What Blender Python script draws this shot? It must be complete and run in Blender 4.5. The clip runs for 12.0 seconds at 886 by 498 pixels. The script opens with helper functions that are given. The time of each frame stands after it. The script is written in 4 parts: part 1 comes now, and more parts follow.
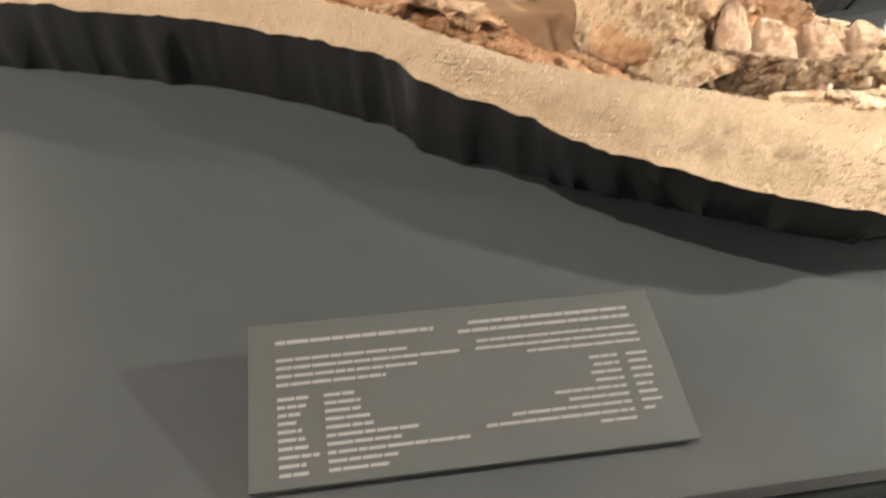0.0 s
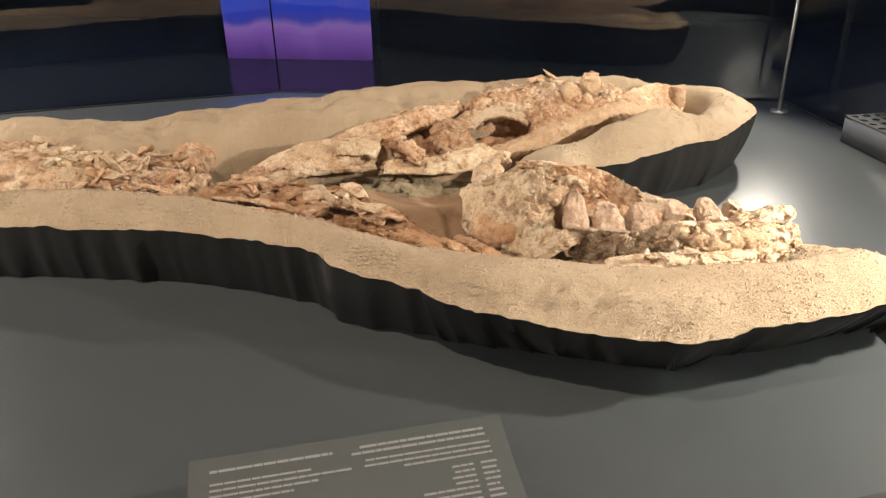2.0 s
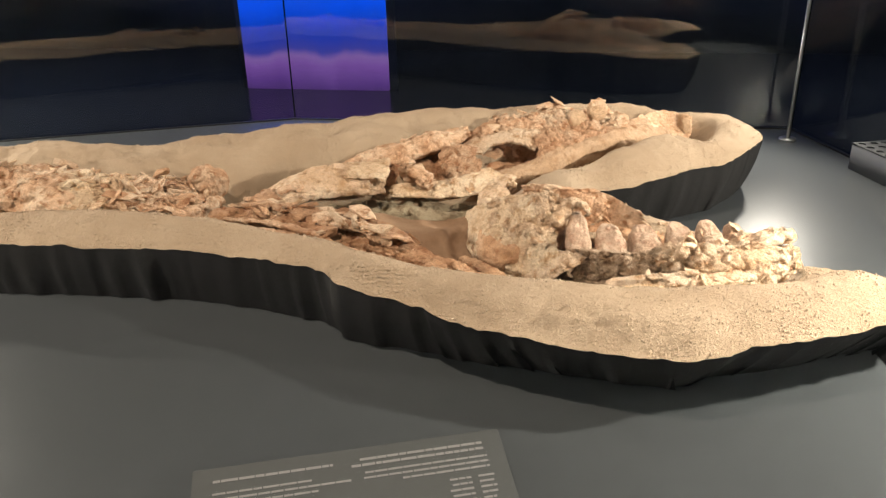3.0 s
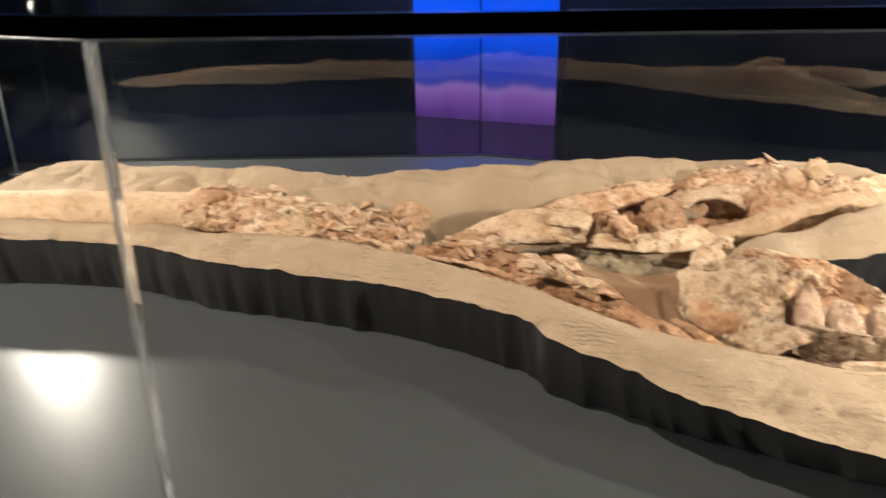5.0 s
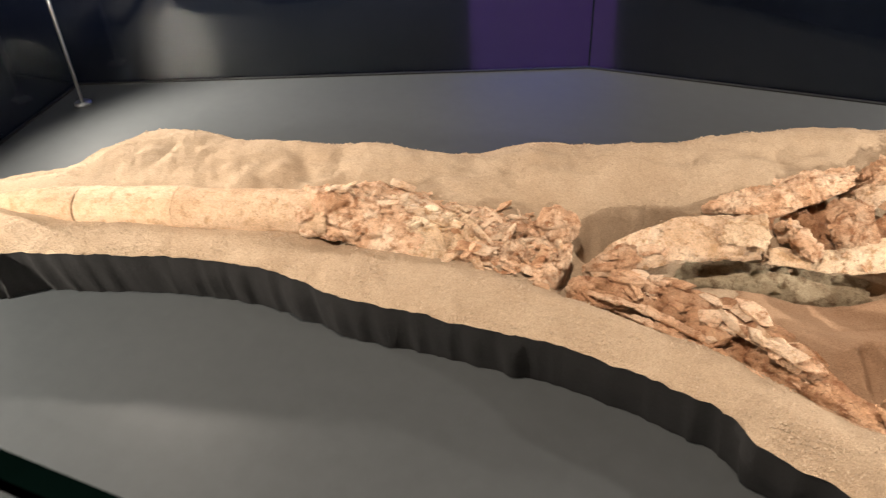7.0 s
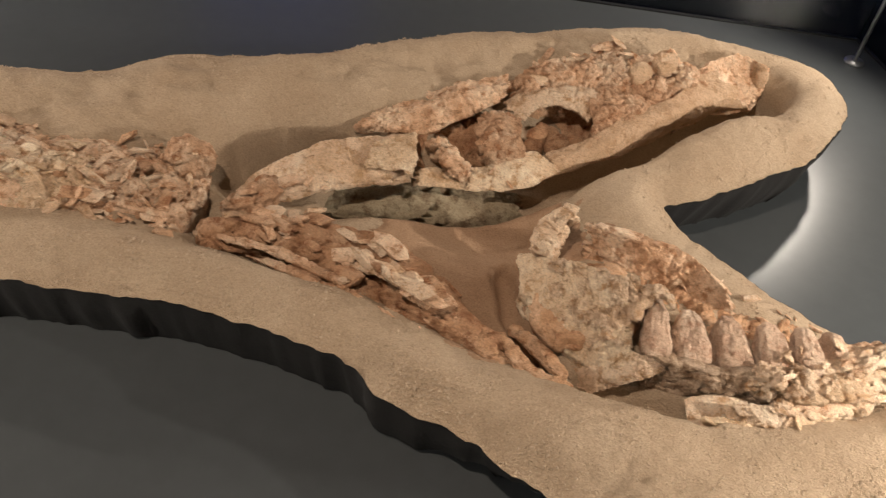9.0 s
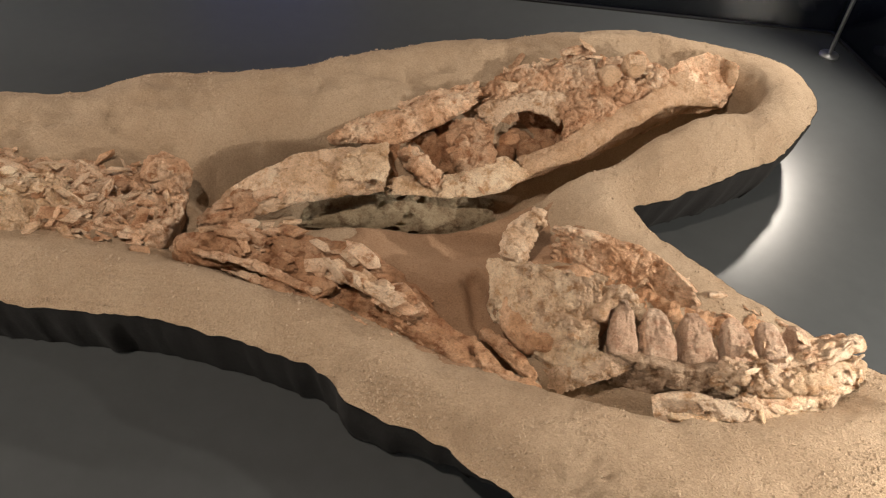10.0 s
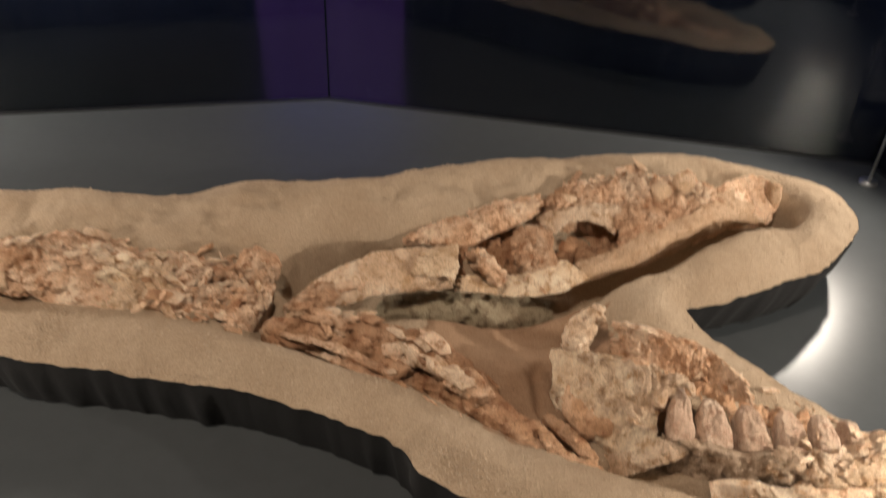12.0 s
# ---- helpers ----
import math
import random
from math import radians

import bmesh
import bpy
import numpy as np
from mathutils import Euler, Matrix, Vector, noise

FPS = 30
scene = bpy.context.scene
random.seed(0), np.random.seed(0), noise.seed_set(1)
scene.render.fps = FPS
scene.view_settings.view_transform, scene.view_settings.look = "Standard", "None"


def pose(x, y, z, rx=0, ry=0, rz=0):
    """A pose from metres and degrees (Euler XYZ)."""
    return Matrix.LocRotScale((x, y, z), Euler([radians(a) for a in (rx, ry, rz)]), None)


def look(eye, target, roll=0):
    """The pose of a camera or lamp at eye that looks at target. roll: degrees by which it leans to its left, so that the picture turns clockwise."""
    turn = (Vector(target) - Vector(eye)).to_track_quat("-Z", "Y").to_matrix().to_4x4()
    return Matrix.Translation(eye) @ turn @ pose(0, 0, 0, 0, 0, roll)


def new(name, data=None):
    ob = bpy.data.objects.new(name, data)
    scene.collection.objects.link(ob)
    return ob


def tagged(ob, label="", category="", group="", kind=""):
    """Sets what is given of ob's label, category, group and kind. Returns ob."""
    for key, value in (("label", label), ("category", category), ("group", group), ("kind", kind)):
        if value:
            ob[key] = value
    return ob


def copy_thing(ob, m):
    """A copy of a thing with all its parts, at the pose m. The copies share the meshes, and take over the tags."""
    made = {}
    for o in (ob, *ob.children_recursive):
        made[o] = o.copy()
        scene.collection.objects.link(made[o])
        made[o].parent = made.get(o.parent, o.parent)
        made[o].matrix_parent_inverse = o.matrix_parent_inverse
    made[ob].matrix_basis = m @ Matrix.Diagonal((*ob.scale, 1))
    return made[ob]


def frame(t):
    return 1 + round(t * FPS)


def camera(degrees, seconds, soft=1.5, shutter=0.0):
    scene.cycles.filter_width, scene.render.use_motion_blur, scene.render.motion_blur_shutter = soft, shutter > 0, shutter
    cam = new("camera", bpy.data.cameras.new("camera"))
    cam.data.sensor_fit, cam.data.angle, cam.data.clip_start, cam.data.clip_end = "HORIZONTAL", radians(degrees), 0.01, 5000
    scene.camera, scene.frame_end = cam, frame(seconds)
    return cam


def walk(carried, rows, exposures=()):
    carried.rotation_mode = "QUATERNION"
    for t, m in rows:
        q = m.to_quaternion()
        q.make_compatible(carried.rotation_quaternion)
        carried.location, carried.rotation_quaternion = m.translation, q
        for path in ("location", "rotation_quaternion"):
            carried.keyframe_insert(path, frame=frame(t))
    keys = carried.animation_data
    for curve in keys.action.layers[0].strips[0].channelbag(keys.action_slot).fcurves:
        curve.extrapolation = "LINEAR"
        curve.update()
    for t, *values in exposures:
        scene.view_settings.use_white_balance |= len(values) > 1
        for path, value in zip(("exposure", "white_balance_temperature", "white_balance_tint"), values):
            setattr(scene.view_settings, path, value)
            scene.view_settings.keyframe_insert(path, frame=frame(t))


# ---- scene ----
cam = camera(59.3, 12.0, soft=1.2, shutter=0.4)
ROWS = [
    (0.0, pose(0.107, -0.170, 0.497, 50.87, -1.64, 11.91)),
    (0.5, pose(0.129, -0.175, 0.568, 54.12, -1.11, 9.60)),
    (1.0, pose(0.159, -0.236, 0.613, 59.18, 0.30, 8.41)),
    (1.5, pose(0.205, -0.311, 0.619, 62.46, 1.19, 8.43)),
    (2.0, pose(0.252, -0.349, 0.607, 63.78, 1.16, 9.14)),
    (2.5, pose(0.278, -0.374, 0.602, 65.03, 1.38, 9.88)),
    (4.5, pose(0.214, -0.361, 0.613, 67.55, -0.55, 16.04)),
    (5.0, pose(0.162, -0.373, 0.628, 68.36, 0.72, 21.81)),
    (5.5, pose(0.080, -0.374, 0.664, 69.21, 1.99, 26.91)),
    (5.8, pose(0.021, -0.397, 0.685, 69.20, 2.75, 30.02)),
    (6.0, pose(-0.048, -0.355, 0.753, 64.89, 3.87, 30.82)),
    (6.3, pose(-0.123, -0.254, 0.829, 58.60, 5.22, 28.84)),
    (6.5, pose(-0.157, -0.209, 0.875, 56.37, 4.34, 26.93)),
    (8.3, pose(-0.098, -0.011, 0.919, 48.14, -3.50, 13.52)),
    (8.5, pose(-0.064, 0.019, 0.914, 46.69, -4.91, 11.27)),
    (9.0, pose(0.028, 0.070, 0.903, 44.59, -4.68, 8.98)),
    (9.5, pose(0.059, 0.078, 0.914, 44.20, -3.42, 8.11)),
    (10.0, pose(0.080, 0.067, 0.928, 44.78, -2.98, 8.00)),
    (10.5, pose(0.120, 0.058, 0.943, 44.49, -1.84, 7.50)),
    (11.0, pose(0.105, 0.058, 0.939, 44.05, -0.93, 7.74)),
    (11.5, pose(0.072, 0.037, 0.935, 45.37, -0.91, 9.19)),
    (12.0, pose(0.054, -0.058, 0.948, 54.36, -2.41, 11.36)),
]
walk(cam, ROWS, exposures=[(0.0, 0.92), (0.5, 0.62), (2.5, 0.50), (6.7, 0.72), (8.3, 0.08), (9.0, -0.22), (12.0, -0.27)])

# ---------------------------------------------------------------- light
world = bpy.data.worlds.new("hall")
scene.world = world
world.use_nodes = True
world.node_tree.nodes["Background"].inputs[0].default_value = (0.55, 0.62, 0.75, 1)
world.node_tree.nodes["Background"].inputs[1].default_value = 0.012


def spot(name, place, target, power, colour, size, angle, blend=0.6):
    d = bpy.data.lights.new(name, "SPOT")
    d.energy, d.color, d.shadow_soft_size = power, colour, size
    d.spot_size, d.spot_blend = radians(angle), blend
    ob = new(name, d)
    ob.matrix_world = look(place, target)
    return ob


KEY = (-0.50, 0.10, 2.6)
SECOND = (0.95, 1.90, 2.7)
spot("ceiling_lamp_light", KEY, (-0.25, 0.85, 0.1), 180, (1.0, 0.81, 0.66), 0.04, 50)
spot("ceiling_lamp_light", SECOND, (0.45, 1.05, 0.1), 12, (1.0, 0.82, 0.68), 0.03, 50)
# four small lamps on rods in the corners of the plinth: place, aim, power
RODS = [((-1.84, 1.225), (-0.5, 0.85, 0.05), 42), ((0.80, 1.79), (0.1, 1.0, 0.05), 24), ((1.10, 0.66), (0.1, 0.70, 0.05), 48), ((-1.62, 0.13), (-0.6, 0.8, 0.05), 36)]
ROD_TOP = 0.47
for (x, y), aim, power in RODS:
    way = (Vector(aim) - Vector((x, y, ROD_TOP))).normalized() * 0.03
    spot("rod_lamp_light", Vector((x, y, ROD_TOP)) + way, aim, power, (1.0, 0.89, 0.77), 0.016, 150)
# Unseen blue spots, added only to lift the dark hall behind.
spot("hall_fill_light", (-4.5, 5.0, 3.0), (-5.5, 7.5, 0.0), 800, (0.38, 0.52, 1.0), 0.3, 150)
spot("hall_fill_light", (3.5, 5.0, 3.0), (3.5, 8.0, 0.5), 500, (0.38, 0.52, 1.0), 0.3, 150)

# ---------------------------------------------------------------- materials
def mat(name):
    m = bpy.data.materials.new(name)
    m.use_nodes = True
    nt = m.node_tree
    return m, nt, nt.nodes["Principled BSDF"]


def node(nt, kind, **values):
    n = nt.nodes.new(kind)
    for key, value in values.items():
        n.inputs[key.replace("_", " ")].default_value = value
    return n


def coords(nt, scale=(1, 1, 1)):
    geo = nt.nodes.new("ShaderNodeNewGeometry")
    m = nt.nodes.new("ShaderNodeMapping")
    m.inputs["Scale"].default_value = scale
    nt.links.new(geo.outputs["Position"], m.inputs["Vector"])
    return m.outputs[0]


def noise_tex(nt, vec, scale, detail=6, rough=0.6):
    n = node(nt, "ShaderNodeTexNoise", Scale=scale, Detail=detail, Roughness=rough)
    nt.links.new(vec, n.inputs["Vector"])
    return n.outputs["Fac"]


def ramp(nt, fac, stops):
    r = nt.nodes.new("ShaderNodeValToRGB")
    e = r.color_ramp.elements
    while len(e) < len(stops):
        e.new(0.5)
    for el, (p, c) in zip(e, stops):
        el.position, el.color = p, (*c, 1)
    nt.links.new(fac, r.inputs[0])
    return r.outputs[0]


def mix(nt, fac, a, b, blend="MIX"):
    n = nt.nodes.new("ShaderNodeMix")
    n.data_type, n.blend_type = "RGBA", blend
    for value, slot in ((fac, 0), (a, 6), (b, 7)):
        if hasattr(value, "links"):
            nt.links.new(value, n.inputs[slot])
        elif slot == 0:
            n.inputs[slot].default_value = value
        else:
            n.inputs[slot].default_value = (*value, 1)
    return n.outputs[2]


def bump(nt, bsdf, heights):
    last = None
    for fac, strength, dist in heights:
        b = node(nt, "ShaderNodeBump", Strength=strength, Distance=dist)
        nt.links.new(fac, b.inputs["Height"])
        if last:
            nt.links.new(last, b.inputs["Normal"])
        last = b.outputs[0]
    nt.links.new(last, bsdf.inputs["Normal"])


def plain(name, colour, rough, metal=0.0, grain=0.0, scale=60.0, spread=0.12):
    m, nt, b = mat(name)
    v = coords(nt)
    f = noise_tex(nt, v, scale)
    lo = tuple(c * (1 - spread) for c in colour)
    hi = tuple(c * (1 + spread) for c in colour)
    nt.links.new(ramp(nt, f, [(0.3, lo), (0.7, hi)]), b.inputs["Base Color"])
    b.inputs["Roughness"].default_value, b.inputs["Metallic"].default_value = rough, metal
    if grain:
        bump(nt, b, [(f, grain, 0.002)])
    return m


def sand_material(name, dark, light, grain=1.0):
    m, nt, b = mat(name)
    v = coords(nt)
    big = noise_tex(nt, v, 7, 5)
    fine = noise_tex(nt, v, 420, 3, 0.7)
    tone = ramp(nt, big, [(0.3, dark), (0.68, light)])
    speck = ramp(nt, fine, [(0.34, (0.62, 0.57, 0.50)), (0.5, (1, 1, 1)), (0.66, (1.3, 1.27, 1.2))])
    coarse = noise_tex(nt, v, 170, 4, 0.7)
    speck = mix(nt, 0.25, speck, ramp(nt, coarse, [(0.36, (0.70, 0.66, 0.60)), (0.52, (1, 1, 1)), (0.68, (1.2, 1.18, 1.14))]), "MULTIPLY")
    nt.links.new(mix(nt, 0.5, tone, speck, "MULTIPLY"), b.inputs["Base Color"])
    b.inputs["Roughness"].default_value = 0.95
    b.inputs["Specular IOR Level"].default_value = 0.15
    bump(nt, b, [(noise_tex(nt, v, 45, 6, 0.65), 0.5 * grain, 0.010), (coarse, 0.6 * grain, 0.005), (fine, 0.9 * grain, 0.003)])
    return m


def bone_material(name, dark, mid, light, stain, scale=1.0):
    m, nt, b = mat(name)
    v = coords(nt)
    info = nt.nodes.new("ShaderNodeObjectInfo")
    big = noise_tex(nt, v, 13 * scale, 8, 0.65)
    mid_n = noise_tex(nt, v, 55 * scale, 8, 0.7)
    fine = noise_tex(nt, v, 330, 5, 0.7)
    tone = ramp(nt, big, [(0.30, dark), (0.46, mid), (0.62, light), (0.75, mid)])
    spots = ramp(nt, mid_n, [(0.36, (1, 1, 1)), (0.5, (0, 0, 0))])
    tone = mix(nt, spots, tone, stain)
    speck = ramp(nt, fine, [(0.32, (0.56, 0.45, 0.36)), (0.48, (1, 1, 1)), (0.68, (1.28, 1.24, 1.16))])
    tone = mix(nt, 0.6, tone, speck, "MULTIPLY")
    vor = node(nt, "ShaderNodeTexVoronoi", Scale=30.0 * scale)
    vor.feature = "DISTANCE_TO_EDGE"
    warp = nt.nodes.new("ShaderNodeTexNoise")
    warp.inputs["Scale"].default_value, warp.inputs["Detail"].default_value = 22.0, 5
    nt.links.new(v, warp.inputs["Vector"])
    shift = nt.nodes.new("ShaderNodeVectorMath")
    shift.operation = "MULTIPLY_ADD"
    nt.links.new(warp.outputs["Color"], shift.inputs[0])
    shift.inputs[1].default_value = (0.07, 0.07, 0.07)
    nt.links.new(v, shift.inputs[2])
    nt.links.new(shift.outputs[0], vor.inputs["Vector"])
    crack = ramp(nt, vor.outputs["Distance"], [(0.0, (0.45, 0.36, 0.28)), (0.022, (1, 1, 1))])
    patch = ramp(nt, noise_tex(nt, v, 9, 3), [(0.48, (0, 0, 0)), (0.62, (0.6, 0.6, 0.6))])
    tone = mix(nt, patch, tone, mix(nt, 1.0, tone, crack, "MULTIPLY"))
    own = ramp(nt, info.outputs["Random"], [(0.0, (0.86, 0.80, 0.75)), (0.5, (1.04, 1.02, 1.0)), (1.0, (1.22, 1.22, 1.2))])
    tone = mix(nt, 0.9, tone, own, "MULTIPLY")
    nt.links.new(tone, b.inputs["Base Color"])
    b.inputs["Roughness"].default_value = 0.78
    b.inputs["Specular IOR Level"].default_value = 0.3
    bump(nt, b, [(crack, 0.18, 0.003), (mid_n, 1.0, 0.009), (noise_tex(nt, v, 140, 8, 0.75), 1.0, 0.006), (fine, 0.5, 0.0015)])
    return m


SAND = sand_material("sand", (0.40, 0.295, 0.198), (0.50, 0.388, 0.275))
GRAIN = plain("sand_grain", (0.46, 0.355, 0.25), 0.9, scale=90, spread=0.22)
SAND_RED = sand_material("red_silt", (0.29, 0.175, 0.105), (0.40, 0.265, 0.17), 0.8)
BONE = bone_material("fossil_bone", (0.54, 0.31, 0.175), (0.74, 0.49, 0.32), (0.88, 0.70, 0.52), (0.44, 0.22, 0.11))
BONE_PALE = bone_material("pale_bone", (0.60, 0.40, 0.24), (0.77, 0.57, 0.40), (0.88, 0.73, 0.56), (0.54, 0.33, 0.18))
BONE_WHITE = bone_material("white_bone", (0.66, 0.46, 0.29), (0.82, 0.63, 0.435), (0.90, 0.76, 0.575), (0.56, 0.35, 0.19))
# Grey-tan socket bone, toned below the pale bone to carry its half shadow.
BONE_SHADED = bone_material("grey_tan_shaded_bone", (0.36, 0.27, 0.18), (0.55, 0.42, 0.30), (0.66, 0.525, 0.40), (0.30, 0.19, 0.11))
BONE_GREEN = bone_material("grey_green_matrix", (0.33, 0.26, 0.17), (0.42, 0.35, 0.24), (0.50, 0.44, 0.31), (0.22, 0.16, 0.10))
BONE_RED = bone_material("red_bone", (0.42, 0.22, 0.12), (0.58, 0.345, 0.20), (0.70, 0.48, 0.32), (0.36, 0.17, 0.085))
ENAMEL = bone_material("tooth_enamel", (0.58, 0.39, 0.28), (0.68, 0.50, 0.37), (0.76, 0.60, 0.46), (0.52, 0.32, 0.22))
TUSK = bone_material("tusk_ivory", (0.56, 0.38, 0.235), (0.66, 0.465, 0.305), (0.72, 0.53, 0.365), (0.54, 0.345, 0.20))
CLOTH = plain("black_cloth", (0.0068, 0.0064, 0.0062), 0.95, grain=0.3, scale=180, spread=0.3)
PLINTH = plain("grey_satin_paint", (0.056, 0.062, 0.065), 0.32, grain=0.02, scale=30, spread=0.06)
PLINTH.node_tree.nodes["Principled BSDF"].inputs["Specular IOR Level"].default_value = 0.45
LABEL = plain("label_grey", (0.050, 0.055, 0.054), 0.7, scale=40, spread=0.04)
INK = plain("label_ink", (0.19, 0.19, 0.185), 0.5, scale=300, spread=0.06)
VENT = plain("vent_grey", (0.10, 0.103, 0.104), 0.45, scale=50, spread=0.06)
BLACK = plain("black_wall", (0.022, 0.027, 0.050), 0.5, scale=2, spread=0.25)
FLOOR = plain("dark_floor", (0.012, 0.012, 0.015), 0.2, scale=3, spread=0.25)
CHANNEL = plain("black_channel", (0.010, 0.010, 0.011), 0.4, metal=0.0)
SEAM_GLINT = plain("sealant_and_glint", (0.66, 0.68, 0.67), 0.14, scale=20, spread=0.08)
SEAM_GLINT.node_tree.nodes["Principled BSDF"].inputs["Transmission Weight"].default_value = 0.8
EDGE = plain("green_glass_edge", (0.0012, 0.005, 0.004), 0.08, scale=15, spread=0.3)
ROD = plain("brushed_rod", (0.55, 0.56, 0.57), 0.35, metal=0.9, scale=80)
HOUSING = plain("lamp_housing", (0.02, 0.02, 0.02), 0.4)

GLASS, _nt, _b = mat("clear_glass")
_b.inputs["Base Color"].default_value = (0.95, 0.985, 0.975, 1)
_b.inputs["Transmission Weight"].default_value = 1.0
_b.inputs["Roughness"].default_value = 0.0
_b.inputs["IOR"].default_value = 1.5
# Dust film on the panes; its blue tint and amount also paint in haze.
_dust_haze = node(_nt, "ShaderNodeBsdfDiffuse", Color=(0.50, 0.66, 0.95, 1))
_film = _nt.nodes.new("ShaderNodeMixShader")
_amount = ramp(_nt, noise_tex(_nt, coords(_nt, (1, 1, 0.5)), 5, 6, 0.7), [(0.35, (0.0010, 0.0010, 0.0010)), (0.72, (0.0035, 0.0035, 0.0035))])
_nt.links.new(_amount, _film.inputs[0])
_nt.links.new(_b.outputs[0], _film.inputs[1])
_nt.links.new(_dust_haze.outputs[0], _film.inputs[2])
_nt.links.new(_film.outputs[0], _nt.nodes["Material Output"].inputs["Surface"])

BULB, _nt, _b = mat("lamp_lens")
_b.inputs["Emission Color"].default_value = (1, 0.96, 0.9, 1)
_b.inputs["Emission Strength"].default_value = 60.0

SCREEN, _nt, _b = mat("screen_picture")
_v = coords(_nt)
_sep = _nt.nodes.new("ShaderNodeSeparateXYZ")
_nt.links.new(_v, _sep.inputs[0])
_wave = _nt.nodes.new("ShaderNodeMath")
_wave.operation = "MULTIPLY_ADD"
_nt.links.new(noise_tex(_nt, coords(_nt, (2.2, 1, 0.6)), 1.0, 3), _wave.inputs[0])
_wave.inputs[1].default_value = 0.30
_nt.links.new(_sep.outputs[2], _wave.inputs[2])
_map = _nt.nodes.new("ShaderNodeMapRange")
_map.inputs["From Min"].default_value, _map.inputs["From Max"].default_value = -0.80, 0.70
_nt.links.new(_wave.outputs[0], _map.inputs["Value"])
_pic = ramp(_nt, _map.outputs[0], [(0.0, (0.03, 0.01, 0.07)), (0.10, (0.10, 0.035, 0.22)), (0.20, (0.20, 0.08, 0.36)), (0.245, (0.24, 0.12, 0.40)),
                                   (0.285, (0.05, 0.05, 0.36)), (0.40, (0.0, 0.04, 0.50)), (0.55, (0.0, 0.09, 1.0))])
_nt.links.new(_pic, _b.inputs["Emission Color"])
_b.inputs["Base Color"].default_value = (0.01, 0.01, 0.02, 1)
_b.inputs["Emission Strength"].default_value = 0.65


# ---------------------------------------------------------------- building helpers
def link(name, bm, material, parent=None, label="", smooth=True):
    me = bpy.data.meshes.new(name)
    bm.to_mesh(me)
    bm.free()
    for p in me.polygons:
        p.use_smooth = smooth
    me.materials.append(material)
    ob = new(name, me)
    if parent:
        ob.parent = parent
    if label:
        ob["label"] = label
    return ob


def part(name, bm, material, parent, label="", smooth=True):
    return link(name, bm, material, parent, label, smooth)


def empty(name, place=(0, 0, 0)):
    ob = new(name)
    ob.empty_display_size = 0.05
    ob.location = place
    return ob


def box(bm, lo, hi, m=None):
    r = bmesh.ops.create_cube(bm, size=1.0)
    for v in r["verts"]:
        v.co = Vector([(lo[i] + hi[i]) / 2 + v.co[i] * (hi[i] - lo[i]) for i in range(3)])
        if m:
            v.co = m @ v.co
    return r["verts"]


def bevelled_box(lo, hi, width, m=None, segments=2):
    bm = bmesh.new()
    box(bm, lo, hi)
    bmesh.ops.bevel(bm, geom=bm.edges[:], offset=width, segments=segments, affect="EDGES")
    if m:
        bmesh.ops.transform(bm, matrix=m, verts=bm.verts[:])
    return bm


def prism(points, z0, z1):
    bm = bmesh.new()
    low = [bm.verts.new((x, y, z0)) for x, y in points]
    top = [bm.verts.new((x, y, z1)) for x, y in points]
    n = len(points)
    for i in range(n):
        bm.faces.new((low[i], low[(i + 1) % n], top[(i + 1) % n], top[i]))
    bm.faces.new(top)
    bm.faces.new(low[::-1])
    bmesh.ops.recalc_face_normals(bm, faces=bm.faces[:])
    return bm


def curve_through(points, step=0.008):
    """A closed smooth line through points, as an array."""
    p = np.array(points, float)
    n = len(p)
    out = []
    for i in range(n):
        a, b, c, d = p[i - 1], p[i], p[(i + 1) % n], p[(i + 2) % n]
        k = max(2, int(np.linalg.norm(c - b) / step))
        for j in range(k):
            t = j / k
            out.append(0.5 * (2 * b + (c - a) * t + (2 * a - 5 * b + 4 * c - d) * t * t + (3 * b - a - 3 * c + d) * t ** 3))
    return np.array(out)


def nz(p, f, seed=0.0, octaves=4):
    return noise.fractal(Vector(p) * f + Vector((seed, seed * 1.7, seed * 0.6)), 0.8, 2.1, octaves)


# ---------------------------------------------------------------- the hall
FLOOR_Z = -0.85
tagged(link("floor", bevelled_box((-9, -7, FLOOR_Z - 0.1), (9, 9, FLOOR_Z), 0.005), FLOOR), "polished near-black floor of a dark exhibition hall", "floor", kind="structure")
for nm, lo, hi in (("wall_north", (-9, 8.0, FLOOR_Z), (9, 8.2, 3.2)), ("wall_south", (-9, -7.2, FLOOR_Z), (9, -7, 3.2)),
                   ("wall_west", (-9.2, -7.2, FLOOR_Z), (-9, 8.2, 3.2)), ("wall_east", (9, -7.2, FLOOR_Z), (9.2, 8.2, 3.2))):
    tagged(link(nm, bevelled_box(lo, hi, 0.005), BLACK), "matt black wall of a dark exhibition hall", "wall", kind="structure")
tagged(link("ceiling", bevelled_box((-9.2, -7.2, 3.2), (9.2, 8.2, 3.3), 0.005), BLACK), "black ceiling of a dark exhibition hall", "ceiling", kind="structure")

screen = tagged(empty("wall_screen", (-2.05, 6.1, FLOOR_Z)), "tall lit screen showing blue sky over pink dunes", "screen")
screen_panel = part("display", bevelled_box((-0.64, -0.06, 0.0), (0.64, -0.02, 3.2), 0.004), SCREEN, screen, "glowing blue and violet picture")
part("frame", bevelled_box((-0.70, -0.02, 0.0), (0.70, 0.05, 3.3), 0.006), BLACK, screen, "black screen casing")

# ---------------------------------------------------------------- plinth and glass barrier
A = Vector((-0.22, 0.0))
